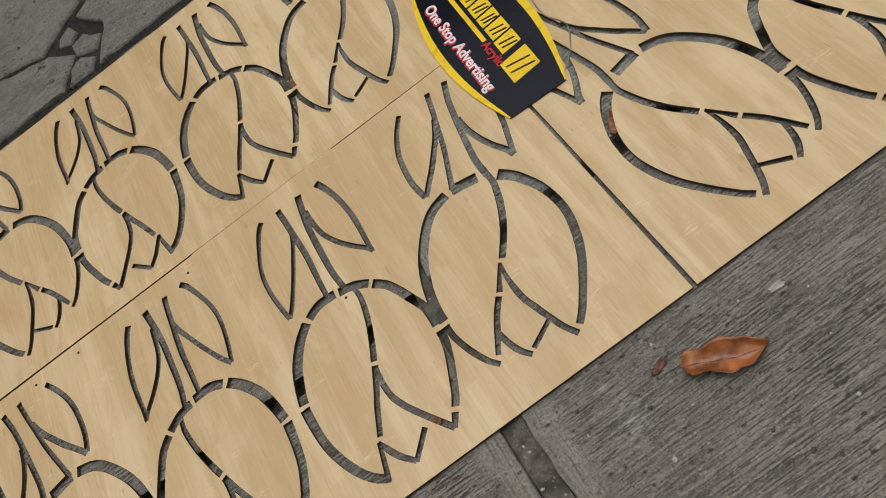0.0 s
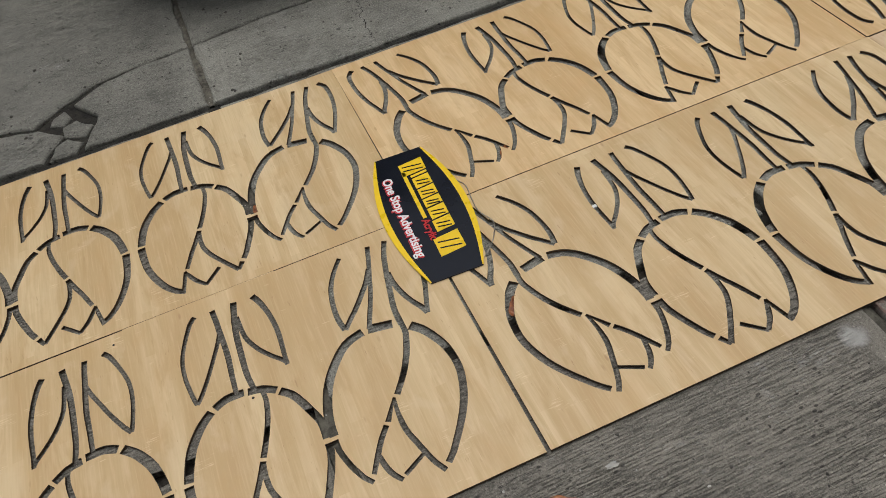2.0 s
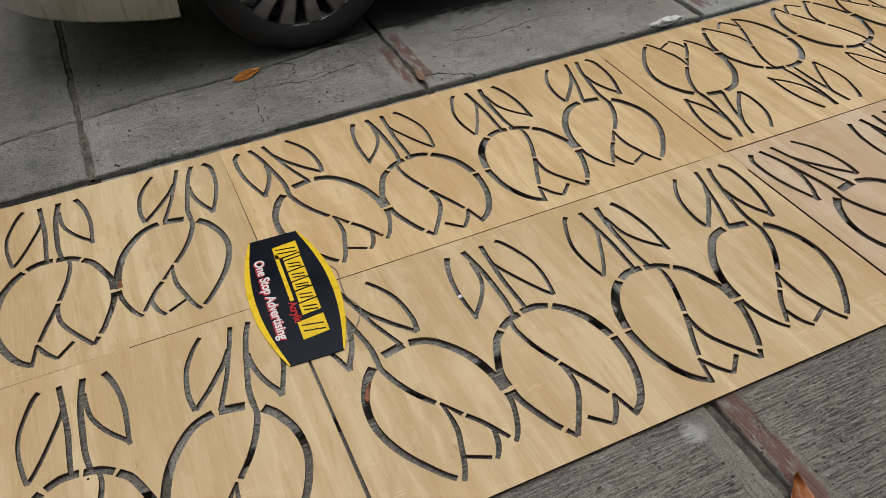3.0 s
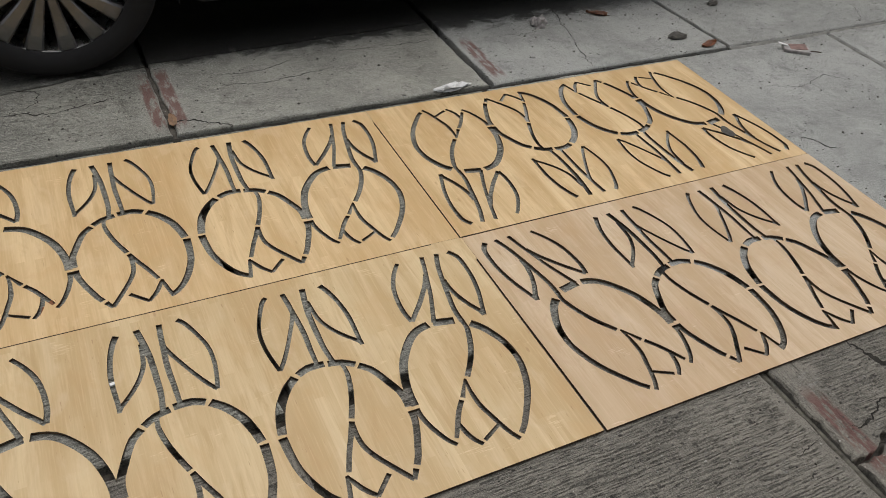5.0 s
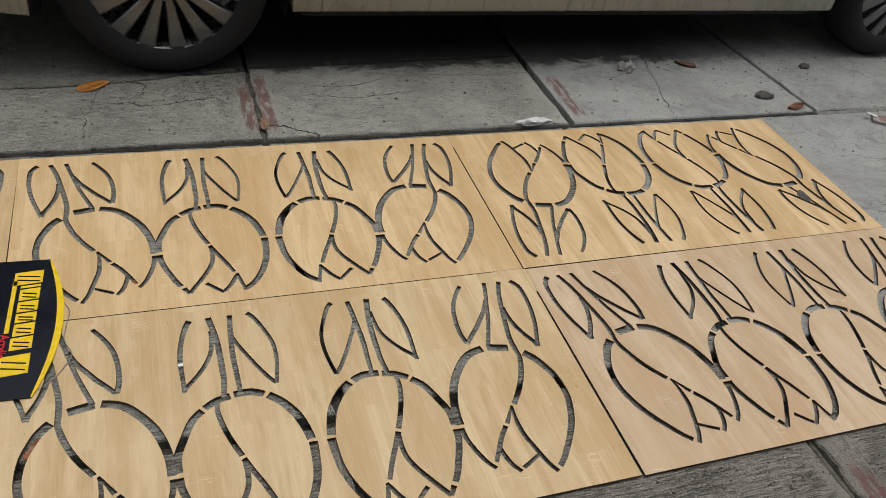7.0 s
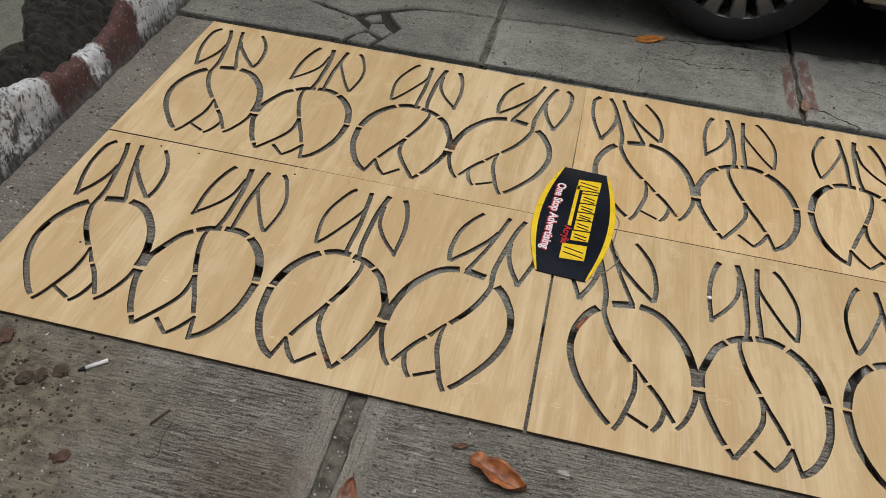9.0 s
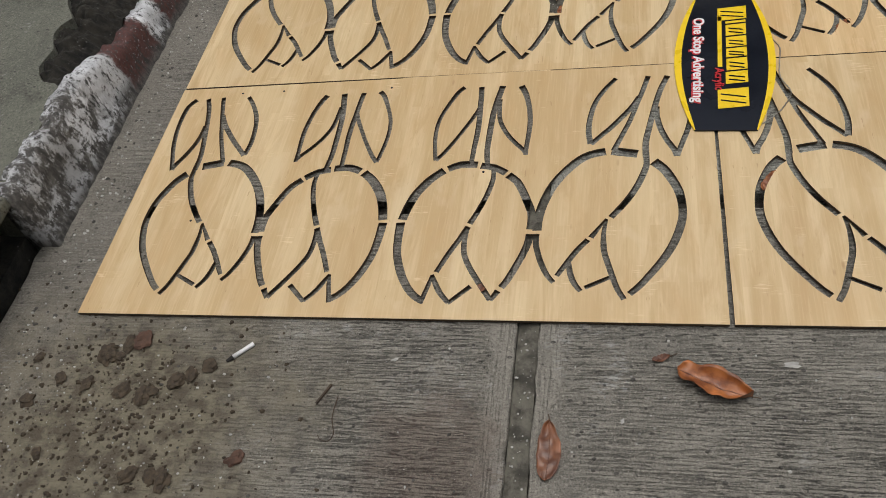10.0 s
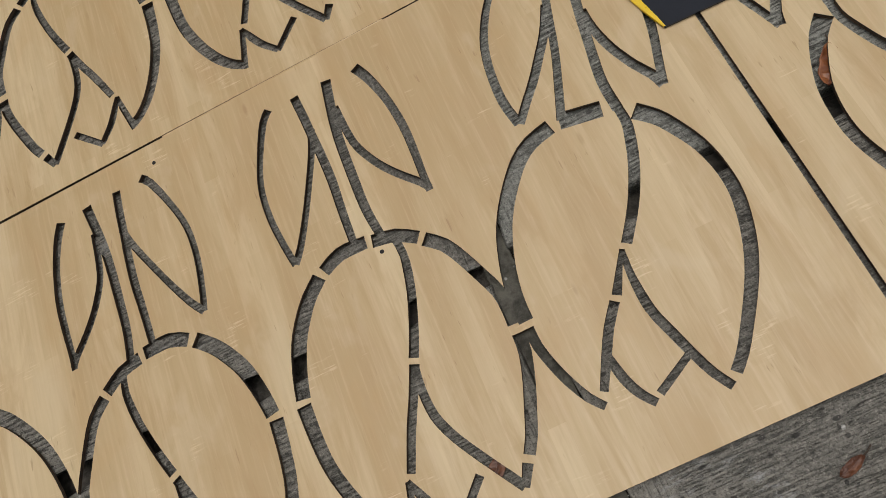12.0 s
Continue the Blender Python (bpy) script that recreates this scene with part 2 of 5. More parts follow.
def cut_edge():
    k = Mat("cut_plywood_edge", 0.85)
    p = k.local()
    plies = k.noise(k.stretch(p, 3.0, 3.0, 520.0), 1.0, 2)
    c = k.mix(k.ramp(plies, 0.4, 0.6), (0.055, 0.034, 0.020), (0.15, 0.095, 0.052))
    c = k.mix(k.ramp(k.noise(p, 14.0, 3), 0.35, 0.65, 0.0, 0.7), c, (0.030, 0.020, 0.014))
    k.colour(c)
    return k.m


def plain(name, col, rough=0.5, metal=0.0, vary=0.12, scale=30.0, bump=0.0):
    """A painted or moulded surface with slight unevenness."""
    k = Mat(name, rough, metal)
    n = k.noise(k.local(), scale, 4, 0.6)
    lo, hi = tuple(c * (1 - vary) for c in col), tuple(min(1.0, c * (1 + vary)) for c in col)
    k.colour(k.mix(k.ramp(n, 0.3, 0.7), lo, hi))
    k.rough(k.ramp(n, 0.3, 0.7, max(0.02, rough - 0.06), min(1.0, rough + 0.08)))
    if bump:
        k.bump(n, bump, 0.8)
    return k.m


def soil(name, a=(0.045, 0.04, 0.034), b=(0.12, 0.108, 0.09), pale=0.35):
    k = Mat(name, 0.95)
    p = k.position()
    c = k.mix(k.ramp(k.noise(p, 30.0, 5, 0.7), 0.35, 0.65), a, b)
    bits = k.ramp(k.cells(p, 90.0), 0.25, 0.12, 0.0, 0.75)
    bits = k.math('MULTIPLY', bits, k.ramp(k.noise(p, 25.0, 2), 0.55, 0.65))
    c = k.mix(bits, c, (pale, pale * 0.97, pale * 0.9))
    k.colour(c)
    k.bump(k.noise(p, 120.0, 4, 0.7), 0.004, 0.8)
    return k.m


def kerb_paint():
    """Old road-marking paint, white then dark red along the kerb, worn to blackened concrete."""
    k = Mat("worn_kerb_paint", 0.9)
    p = k.position()
    _, y, z = k.xyz(p)
    n = k.noise(p, 18.0, 6, 0.74, 0.4)
    f = k.noise(k.stretch(p, 1.0, 1.0, 0.45), 75.0, 5, 0.75)
    base = k.mix(k.ramp(f, 0.35, 0.65), (0.05, 0.048, 0.045), (0.16, 0.15, 0.135))
    wob = k.math('ADD', y, k.math('MULTIPLY', k.math('SUBTRACT', n, 0.5), 0.10))
    isred = k.math('MULTIPLY', k.ramp(wob, 0.0, 0.02), k.ramp(wob, 0.20, 0.18))
    isred = k.math('MAXIMUM', isred, k.math('MULTIPLY', k.ramp(wob, 0.26, 0.28), k.ramp(wob, 0.46, 0.44)))
    white = k.mix(k.ramp(n, 0.35, 0.65), (0.50, 0.51, 0.52), (0.78, 0.79, 0.81))
    red = k.mix(k.ramp(f, 0.35, 0.65), (0.060, 0.022, 0.020), (0.115, 0.042, 0.036))
    paint = k.mix(isred, white, red)
    keep = k.ramp(k.math('ADD', k.math('MULTIPLY', n, 0.7), k.math('MULTIPLY', f, 0.5)), 0.57, 0.66)
    patch = k.ramp(k.noise(p, 5.0, 2), 0.42, 0.58, 0.35, 1.0)
    fresh = k.math('MULTIPLY', k.ramp(wob, -0.17, -0.10), k.ramp(f, 0.38, 0.47, 0.0, 0.92))
    fresh = k.math('MULTIPLY', fresh, k.ramp(z, 0.02, 0.06))
    keep = k.math('MAXIMUM', k.math('MULTIPLY', keep, patch), k.math('MULTIPLY', isred, k.ramp(f, 0.40, 0.50, 0.20, 0.85)))
    keep = k.math('MAXIMUM', keep, fresh)
    foot = k.ramp(k.math('ADD', z, k.math('MULTIPLY', n, 0.03)), 0.015, 0.05)
    c = k.mix(k.math('MULTIPLY', keep, foot), base, paint)
    flakes = k.ramp(k.noise(p, 110.0, 4, 0.75), 0.60, 0.66, 0.0, 0.7)
    c = k.mix(k.math('MULTIPLY', flakes, foot), c, (0.40, 0.40, 0.39))
    c = k.mix(k.ramp(k.noise(p, 95.0, 4, 0.75, 0.3), 0.42, 0.36, 0.0, 0.7), c, (0.07, 0.065, 0.06))
    k.colour(c)
    k.bump(f, 0.004, 0.9)
    k.bump(n, 0.01, 0.6)
    return k.m


def dirty_paint():
    """Cream car paint with road dirt splashed and run over it."""
    k = Mat("cream_white_car_paint", 0.3)
    p = k.position()
    c = k.mix(k.ramp(k.noise(p, 3.0, 3), 0.3, 0.7), (0.47, 0.455, 0.385), (0.52, 0.50, 0.43))
    grime = k.ramp(k.noise(k.stretch(p, 1.0, 1.0, 0.5), 5.0, 6, 0.7, 0.5), 0.45, 0.65, 0.0, 0.6)
    c = k.mix(grime, c, (0.27, 0.245, 0.185))
    runs = k.ramp(k.noise(k.stretch(p, 60.0, 60.0, 5.0), 1.0, 4, 0.6), 0.56, 0.68, 0.0, 0.5)
    c = k.mix(runs, c, (0.20, 0.165, 0.11))
    c = k.mix(k.ramp(k.noise(p, 160.0, 3, 0.7), 0.60, 0.68, 0.0, 0.5), c, (0.16, 0.14, 0.10))
    k.colour(c).rough(k.ramp(grime, 0.0, 0.6, 0.26, 0.55))
    k.b.inputs["Coat Weight"].default_value = 0.35
    return k.m


def leaf_skin(name, a, b):
    k = Mat(name, 0.38)
    p = k.local()
    c = k.mix(k.ramp(k.noise(p, 40.0, 4, 0.6), 0.35, 0.65), a, b)
    c = k.mix(k.ramp(k.noise(p, 16.0, 3), 0.56, 0.66, 0.0, 0.55), c, tuple(min(1.0, v * 1.9 + 0.02) for v in b))
    k.colour(c)
    k.bump(k.noise(p, 120.0, 3), 0.0008, 0.7)
    return k.m


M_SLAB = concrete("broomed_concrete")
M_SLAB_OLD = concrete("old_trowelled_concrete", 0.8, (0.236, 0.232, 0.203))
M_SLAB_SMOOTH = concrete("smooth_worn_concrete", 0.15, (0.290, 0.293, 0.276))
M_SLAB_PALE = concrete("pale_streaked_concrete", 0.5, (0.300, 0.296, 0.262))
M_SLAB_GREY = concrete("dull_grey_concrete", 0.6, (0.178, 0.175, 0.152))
# damp, oily slab; the low tint also stands for the car's shade
M_SLAB_DAMP_SHADE = concrete("shaded_oily_damp_concrete", 0.5, (0.095, 0.092, 0.082))
M_WALKWAY = concrete("mossy_pavement_concrete", 0.0, (0.115, 0.116, 0.092))
M_SOIL = soil("joint_soil")
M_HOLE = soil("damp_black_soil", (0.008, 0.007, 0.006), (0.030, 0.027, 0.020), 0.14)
M_PLY, M_CUT = plywood(), cut_edge()
M_PLY_ROSY = plywood("rosy_pine_plywood_face", (0.962, 0.985, 1.11), 0.42)
M_PLY_WARM = plywood("honey_pine_plywood_face", (1.07, 1.05, 0.98), 0.20)
M_KERB = kerb_paint()
M_BODY = dirty_paint()
M_TYRE = plain("tyre_rubber", (0.010, 0.010, 0.011), 0.85, 0.0, 0.3, 18.0, 0.0006)
M_RIM = plain("polished_rim_alloy", (0.62, 0.62, 0.61), 0.26, 1.0, 0.1, 20.0)
M_ALLOY = plain("brushed_alloy", (0.22, 0.22, 0.22), 0.34, 0.85, 0.12, 20.0)
M_BLACK = plain("black_plastic", (0.012, 0.012, 0.013), 0.6, 0.0, 0.3)
M_GLASS = plain("tinted_car_glass", (0.01, 0.012, 0.013), 0.06, 0.0, 0.1)
M_LAMP = plain("clear_lamp_lens", (0.55, 0.56, 0.57), 0.1, 0.2, 0.1)
M_TAIL = plain("red_lamp_lens", (0.30, 0.012, 0.012), 0.12, 0.0, 0.1)
M_NAVY = plain("black_acrylic", (0.008, 0.010, 0.016), 0.16, 0.0, 0.2, 8.0, 0.0)
M_NAVY.node_tree.nodes["Principled BSDF"].inputs["Specular IOR Level"].default_value = 0.28
M_YELLOW = plain("yellow_vinyl", (0.83, 0.56, 0.012), 0.3, 0.0, 0.05)
M_RED = plain("red_vinyl", (0.52, 0.018, 0.022), 0.32, 0.0, 0.08)
M_WHITE = plain("white_vinyl", (0.80, 0.80, 0.80), 0.32, 0.0, 0.04)
M_STEEL = plain("dull_chain_steel", (0.42, 0.40, 0.36), 0.4, 1.0, 0.2)
M_LEAF = leaf_skin("brown_dead_leaf", (0.17, 0.052, 0.018), (0.36, 0.125, 0.036))
M_LEAF2 = leaf_skin("dark_brown_leaf", (0.10, 0.038, 0.020), (0.20, 0.078, 0.034))
M_LEAF3 = leaf_skin("orange_dead_leaf", (0.34, 0.125, 0.022), (0.48, 0.20, 0.04))
M_PAPER = plain("crumpled_white_paper", (0.72, 0.72, 0.71), 0.6, 0.0, 0.1, 60.0, 0.001)
M_CHAR = plain("burnt_tip", (0.02, 0.018, 0.016), 0.9, 0.0, 0.3)
M_STONE = plain("dark_stone", (0.085, 0.08, 0.07), 0.9, 0.0, 0.35, 60.0, 0.003)
M_CLOD = plain("brown_earth_clod", (0.062, 0.046, 0.030), 0.95, 0.0, 0.4, 90.0, 0.003)
M_BRICK = plain("red_brick_chip", (0.090, 0.050, 0.034), 0.9, 0.0, 0.3, 60.0, 0.002)
M_GRIT = plain("pale_grit", (0.42, 0.41, 0.38), 0.9, 0.0, 0.4, 20.0)
M_PACK = plain("grey_torn_pack", (0.33, 0.31, 0.30), 0.55, 0.0, 0.3, 50.0, 0.001)
M_TWIG = plain("dry_twig", (0.07, 0.05, 0.035), 0.9, 0.0, 0.3)
M_GRASS = plain("moss", (0.028, 0.027, 0.016), 0.95, 0.0, 0.5, 40.0, 0.004)


# ---- building helpers ----
def mesh_of(name, bm, *mats, smooth=False):
    bmesh.ops.recalc_face_normals(bm, faces=bm.faces)
    me = bpy.data.meshes.new(name)
    bm.to_mesh(me)
    bm.free()
    for m in mats:
        me.materials.append(m)
    if smooth:
        for f in me.polygons:
            f.use_smooth = True
    return me


def part(name, bm, material, parent=None, label="", smooth=False):
    ob = new(name, mesh_of(name, bm, material, smooth=smooth))
    ob.parent = parent
    if label:
        ob["label"] = label
    return ob


def empty(name, m=None):
    ob = new(name)
    ob.empty_display_size = 0.1
    if m is not None:
        ob.matrix_world = m
    return ob


def box(bm, x0, x1, y0, y1, z0, z1, bevel=0.0, seg=2):
    r = bmesh.ops.create_cube(bm, size=1.0)
    vs = r["verts"]
    for v in vs:
        v.co = Vector(((x0 + x1) / 2 + v.co.x * (x1 - x0), (y0 + y1) / 2 + v.co.y * (y1 - y0), (z0 + z1) / 2 + v.co.z * (z1 - z0)))
    if bevel:
        es = list({e for v in vs for e in v.link_edges})
        bmesh.ops.bevel(bm, geom=es, offset=bevel, segments=seg, affect='EDGES', profile=0.5)
    return bm


def curve_points(ctrl, step=0.008):
    """A smooth line (Catmull-Rom) through a few control points."""
    if len(ctrl) < 3:
        return [Vector(c) for c in ctrl]
    ps = [Vector(c) for c in ctrl]
    ps = [ps[0] * 2 - ps[1]] + ps + [ps[-1] * 2 - ps[-2]]
    out = []
    for a, b, c, d in zip(ps, ps[1:], ps[2:], ps[3:]):
        n = max(2, int((c - b).length / step))
        for i in range(n):
            t = i / n
            out.append(0.5 * ((2 * b) + (c - a) * t + (2 * a - 5 * b + 4 * c - d) * t * t + (3 * b - a - 3 * c + d) * t ** 3))
    out.append(ps[-2])
    return out


def tube(bm, pts, r, sides=8):
    rings = []
    for i, p in enumerate(pts):
        d = (pts[min(i + 1, len(pts) - 1)] - pts[max(i - 1, 0)]).normalized()
        u = d.orthogonal().normalized()
        w = d.cross(u)
        rr = r(i / (len(pts) - 1)) if callable(r) else r
        rings.append([bm.verts.new(p + (u * math.cos(a) + w * math.sin(a)) * rr) for a in (2 * math.pi * j / sides for j in range(sides))])
    for a, b in zip(rings, rings[1:]):
        for j in range(sides):
            bm.faces.new((a[j], a[(j + 1) % sides], b[(j + 1) % sides], b[j]))
    bm.faces.new(rings[0])
    bm.faces.new(rings[-1][::-1])
    return bm


def lump(bm, centre, size, seed, flat=0.6, rough=0.35, sub=2):
    """An irregular stone or clod resting with its foot at centre."""
    r = bmesh.ops.create_icosphere(bm, subdivisions=sub, radius=1.0)
    off = Vector((seed * 3.7, seed * 1.9, seed * 5.3))
    for v in r["verts"]:
        k = 1 + rough * noise.noise(v.co * 1.3 + off) + rough * 0.5 * noise.noise(v.co * 3.1 + off)
        v.co = Vector((v.co.x * size[0] * k, v.co.y * size[1] * k, max(-0.75, v.co.z * k) * size[2] * flat))
        v.co += Vector(centre) + Vector((0, 0, 0.7 * size[2] * flat))
    return bm


# ---- ground: soil sheet, concrete slabs with open joints, kerb and raised pavement ----
bm = bmesh.new()
bmesh.ops.create_grid(bm, x_segments=8, y_segments=8, size=400)
for v in bm.verts:
    v.co.z = -0.03
ground = part("ground", bm, M_SOIL)
tagged(ground, "dark gritty soil under cracked concrete street slabs", "ground", kind="structure")


def ragged(pts, step, amount, seed):
    """The closed outline pts with worn, uneven edges."""
    out = []
    for i, a in enumerate(pts):
        a, b = Vector((*a, 0)), Vector((*pts[(i + 1) % len(pts)], 0))
        n = max(1, min(140, int((b - a).length / step)))
        side = Vector((-(b - a).y, (b - a).x, 0)).normalized()
        for j in range(n):
            p = a.lerp(b, j / n)
            k = noise.noise(p * 17 + Vector((seed, 0, 0))) + 0.6 * noise.noise(p * 55 + Vector((0, seed, 0)))
            out.append(p + side * (k - 0.5) * -amount * (1 if j else 0.3))
    return out


def slab(pts, top, mat, seed, amount=0.006, depth=0.03, step=0.03):
    bm = bmesh.new()
    line = ragged(pts, step, amount, seed)
    mid = sum(line, Vector()) / len(line)
    rings = []
    for inset, z in ((0.0, top - depth), (0.0, top - 0.006), (0.004, top - 0.0012), (0.009, top)):
        ring = []
        for p in line:
            d = (mid - p)
            ring.append(bm.verts.new(p + d.normalized() * inset + Vector((0, 0, z))))
        rings.append(ring)
    for a, b in zip(rings, rings[1:]):
        for i in range(len(a)):
            bm.faces.new((a[i], a[(i + 1) % len(a)], b[(i + 1) % len(b)], b[i]))
    bm.faces.new(rings[-1])
    return part("concrete_slab", bm, mat, ground)


KX = -1.355          # foot of the kerb
JY = 0.690           # long joint behind the boards
g = 0.006
# front row
UJ = -0.370        # long joint hidden under the boards
slab([(KX - 0.05, -5), (-0.350, -5), (-0.350, UJ - 0.016), (-1.215, UJ - 0.016), (-1.215, UJ + 0.016), (-0.350, UJ + 0.016), (-0.350, JY - 0.012), (KX - 0.05, JY - 0.012)], 0.0, M_SLAB, 1)
for n, (xa, xb) in enumerate(((-0.318, 0.652), (0.672, 1.648))):
    slab([(xa, -5), (xb, -5), (xb, UJ - 0.014), (xa, UJ - 0.014)], 0.0, M_SLAB, 2 + n)
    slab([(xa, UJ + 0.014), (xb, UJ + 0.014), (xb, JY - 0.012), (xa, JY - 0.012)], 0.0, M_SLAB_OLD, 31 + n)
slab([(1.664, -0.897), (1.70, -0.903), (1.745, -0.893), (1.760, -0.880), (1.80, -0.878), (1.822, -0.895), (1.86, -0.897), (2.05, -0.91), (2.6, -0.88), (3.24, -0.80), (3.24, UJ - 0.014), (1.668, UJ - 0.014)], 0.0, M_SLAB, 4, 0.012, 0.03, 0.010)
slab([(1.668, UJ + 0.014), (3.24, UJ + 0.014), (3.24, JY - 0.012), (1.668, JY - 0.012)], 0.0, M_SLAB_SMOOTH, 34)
slab([(1.668, -5), (3.24, -5), (3.24, -0.808), (2.6, -0.888), (2.05, -0.918), (1.86, -0.906), (1.822, -0.904), (1.80, -0.888), (1.764, -0.890), (1.750, -0.903), (1.70, -0.913), (1.668, -0.908)], -0.001, M_SLAB, 5, 0.012, 0.03, 0.010)
slab([(3.255, -5), (9, -5), (9, JY - 0.008), (3.255, JY - 0.008)], 0.0, M_SLAB_SMOOTH, 6)
# back row, split by a long crack
slab([(-1.40, JY + 0.012), (-0.80, JY + 0.012), (-0.74, 0.80), (-0.80, 0.86), (-1.0, 0.93), (-1.40, 0.98)], 0.0, M_SLAB_GREY, 7, 0.007)
slab([(-0.69, JY + 0.012), (-0.342, JY + 0.012), (-0.342, 1.022), (-0.48, 1.018), (-0.60, 0.995), (-0.70, 0.93), (-0.64, 0.84)], 0.001, M_SLAB_GREY, 8, 0.007)
slab([(-1.40, 0.986), (-1.0, 0.936), (-0.82, 0.879), (-0.735, 0.944), (-0.63, 1.004), (-0.48, 1.024), (-0.342, 1.028), (-0.342, 4.5), (-1.40, 4.5)], 0.0, M_SLAB_GREY, 9, 0.007)
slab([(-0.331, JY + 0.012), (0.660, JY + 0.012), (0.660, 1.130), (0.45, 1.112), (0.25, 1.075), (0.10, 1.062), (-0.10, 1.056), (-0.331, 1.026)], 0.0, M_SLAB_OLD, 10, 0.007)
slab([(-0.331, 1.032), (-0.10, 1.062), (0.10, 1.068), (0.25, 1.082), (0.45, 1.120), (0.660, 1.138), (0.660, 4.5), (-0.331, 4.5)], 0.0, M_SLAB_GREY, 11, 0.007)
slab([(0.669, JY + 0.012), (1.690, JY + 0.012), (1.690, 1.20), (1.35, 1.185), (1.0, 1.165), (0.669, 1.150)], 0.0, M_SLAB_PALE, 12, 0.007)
# this slab's colour includes painted shade from the car above
slab([(0.669, 1.156), (1.0, 1.170), (1.35, 1.189), (1.690, 1.204), (1.690, 4.5), (0.669, 4.5)], 0.0, M_SLAB_DAMP_SHADE, 13, 0.007)
for n, pts in enumerate((((-0.785, 0.708), (-0.715, 0.704), (-0.690, 0.745), (-0.730, 0.782), (-0.768, 0.762)),
                         ((-0.740, 0.795), (-0.685, 0.765), (-0.655, 0.808), (-0.700, 0.858), (-0.742, 0.842)),
                         ((-0.775, 0.868), (-0.735, 0.850), (-0.712, 0.880), (-0.728, 0.920), (-0.765, 0.900)))):
    slab(pts, -0.003, M_SLAB_GREY, 40 + n, 0.004, 0.026, 0.022)
slab([(1.708, JY + 0.010), (2.735, JY + 0.010), (2.70, 1.25), (2.62, 4.5), (1.708, 4.5)], 0.0, M_SLAB_SMOOTH, 14, 0.004)
slab([(2.75, JY + 0.010), (3.92, JY + 0.010), (4.02, 1.19), (4.1, 4.5), (2.635, 4.5), (2.714, 1.25)], 0.0, M_SLAB_SMOOTH, 16)
slab([(4.6, JY + 0.010), (9, JY + 0.010), (9, 4.5), (4.6, 4.5)], 0.0, M_SLAB_SMOOTH, 17)


def fill_strip(pts, half, z, mat, name, seed):
    """Dirt lying in a joint."""
    bm = bmesh.new()
    line = curve_points([(*p, z) for p in pts], 0.03)
    prev = None
    for i, p in enumerate(line):
        d = (line[min(i + 1, len(line) - 1)] - line[max(i - 1, 0)]).normalized()
        s = Vector((-d.y, d.x, 0)) * half
        row = [bm.verts.new(p + s * k + Vector((0, 0, 0.003 * noise.noise(p * 30 + Vector((k, seed, 0))) - 0.004 * abs(k)))) for k in (-1, -0.5, 0, 0.5, 1)]
        if prev:
            for a in range(4):
                bm.faces.new((prev[a], prev[a + 1], row[a + 1], row[a]))
        prev = row
    return part(name, bm, mat, ground)


M_JOINT = soil("brown_joint_dirt", (0.050, 0.046, 0.037), (0.150, 0.140, 0.112), 0.5)
fill_strip([(-0.334, -5), (-0.334, 0.6)], 0.018, -0.004, M_JOINT, "joint_dirt", 1)
fill_strip([(0.664, 0.7), (0.664, 1.14)], 0.012, -0.010, M_SOIL, "joint_dirt", 2)
fill_strip([(0.662, -5), (0.662, -0.5)], 0.012, -0.009, M_JOINT, "joint_dirt", 3)
M_GREY_FILL = soil("grey_joint_fill", (0.15, 0.147, 0.134), (0.27, 0.266, 0.244), 0.4)
fill_strip([(2.74, JY + 0.001), (9, JY + 0.001)], 0.011, -0.003, M_GREY_FILL, "joint_dirt", 5)
fill_strip([(3.247, -0.7), (3.247, 0.66)], 0.010, -0.002, M_GREY_FILL, "joint_dirt", 6)
fill_strip([(-1.3, JY), (2.6, JY)], 0.014, -0.012, M_HOLE, "joint_dirt", 7)
fill_strip([(1.657, -3), (1.657, -0.5)], 0.010, -0.008, M_JOINT, "joint_dirt", 8)
fill_strip([(-0.336, 0.7), (-0.336, 4)], 0.013, -0.005, M_JOINT, "joint_dirt", 4)
for n, pts in enumerate((((-1.40, 0.983), (-1.0, 0.933), (-0.81, 0.872)), ((-0.72, 0.94), (-0.61, 1.0), (-0.48, 1.022), (-0.34, 1.026)),
                         ((-0.33, 1.029), (-0.10, 1.059), (0.10, 1.066), (0.25, 1.079), (0.45, 1.116), (0.66, 1.134)),
                         ((0.67, 1.153), (1.0, 1.168), (1.35, 1.187), (1.69, 1.203)))):
    fill_strip(pts, 0.016, -0.011, M_HOLE, "joint_dirt", 20 + n)
fill_strip([(-0.765, 0.70), (-0.72, 0.78), (-0.73, 0.88), (-0.79, 0.93)], 0.075, -0.012, M_HOLE, "joint_dirt", 30)


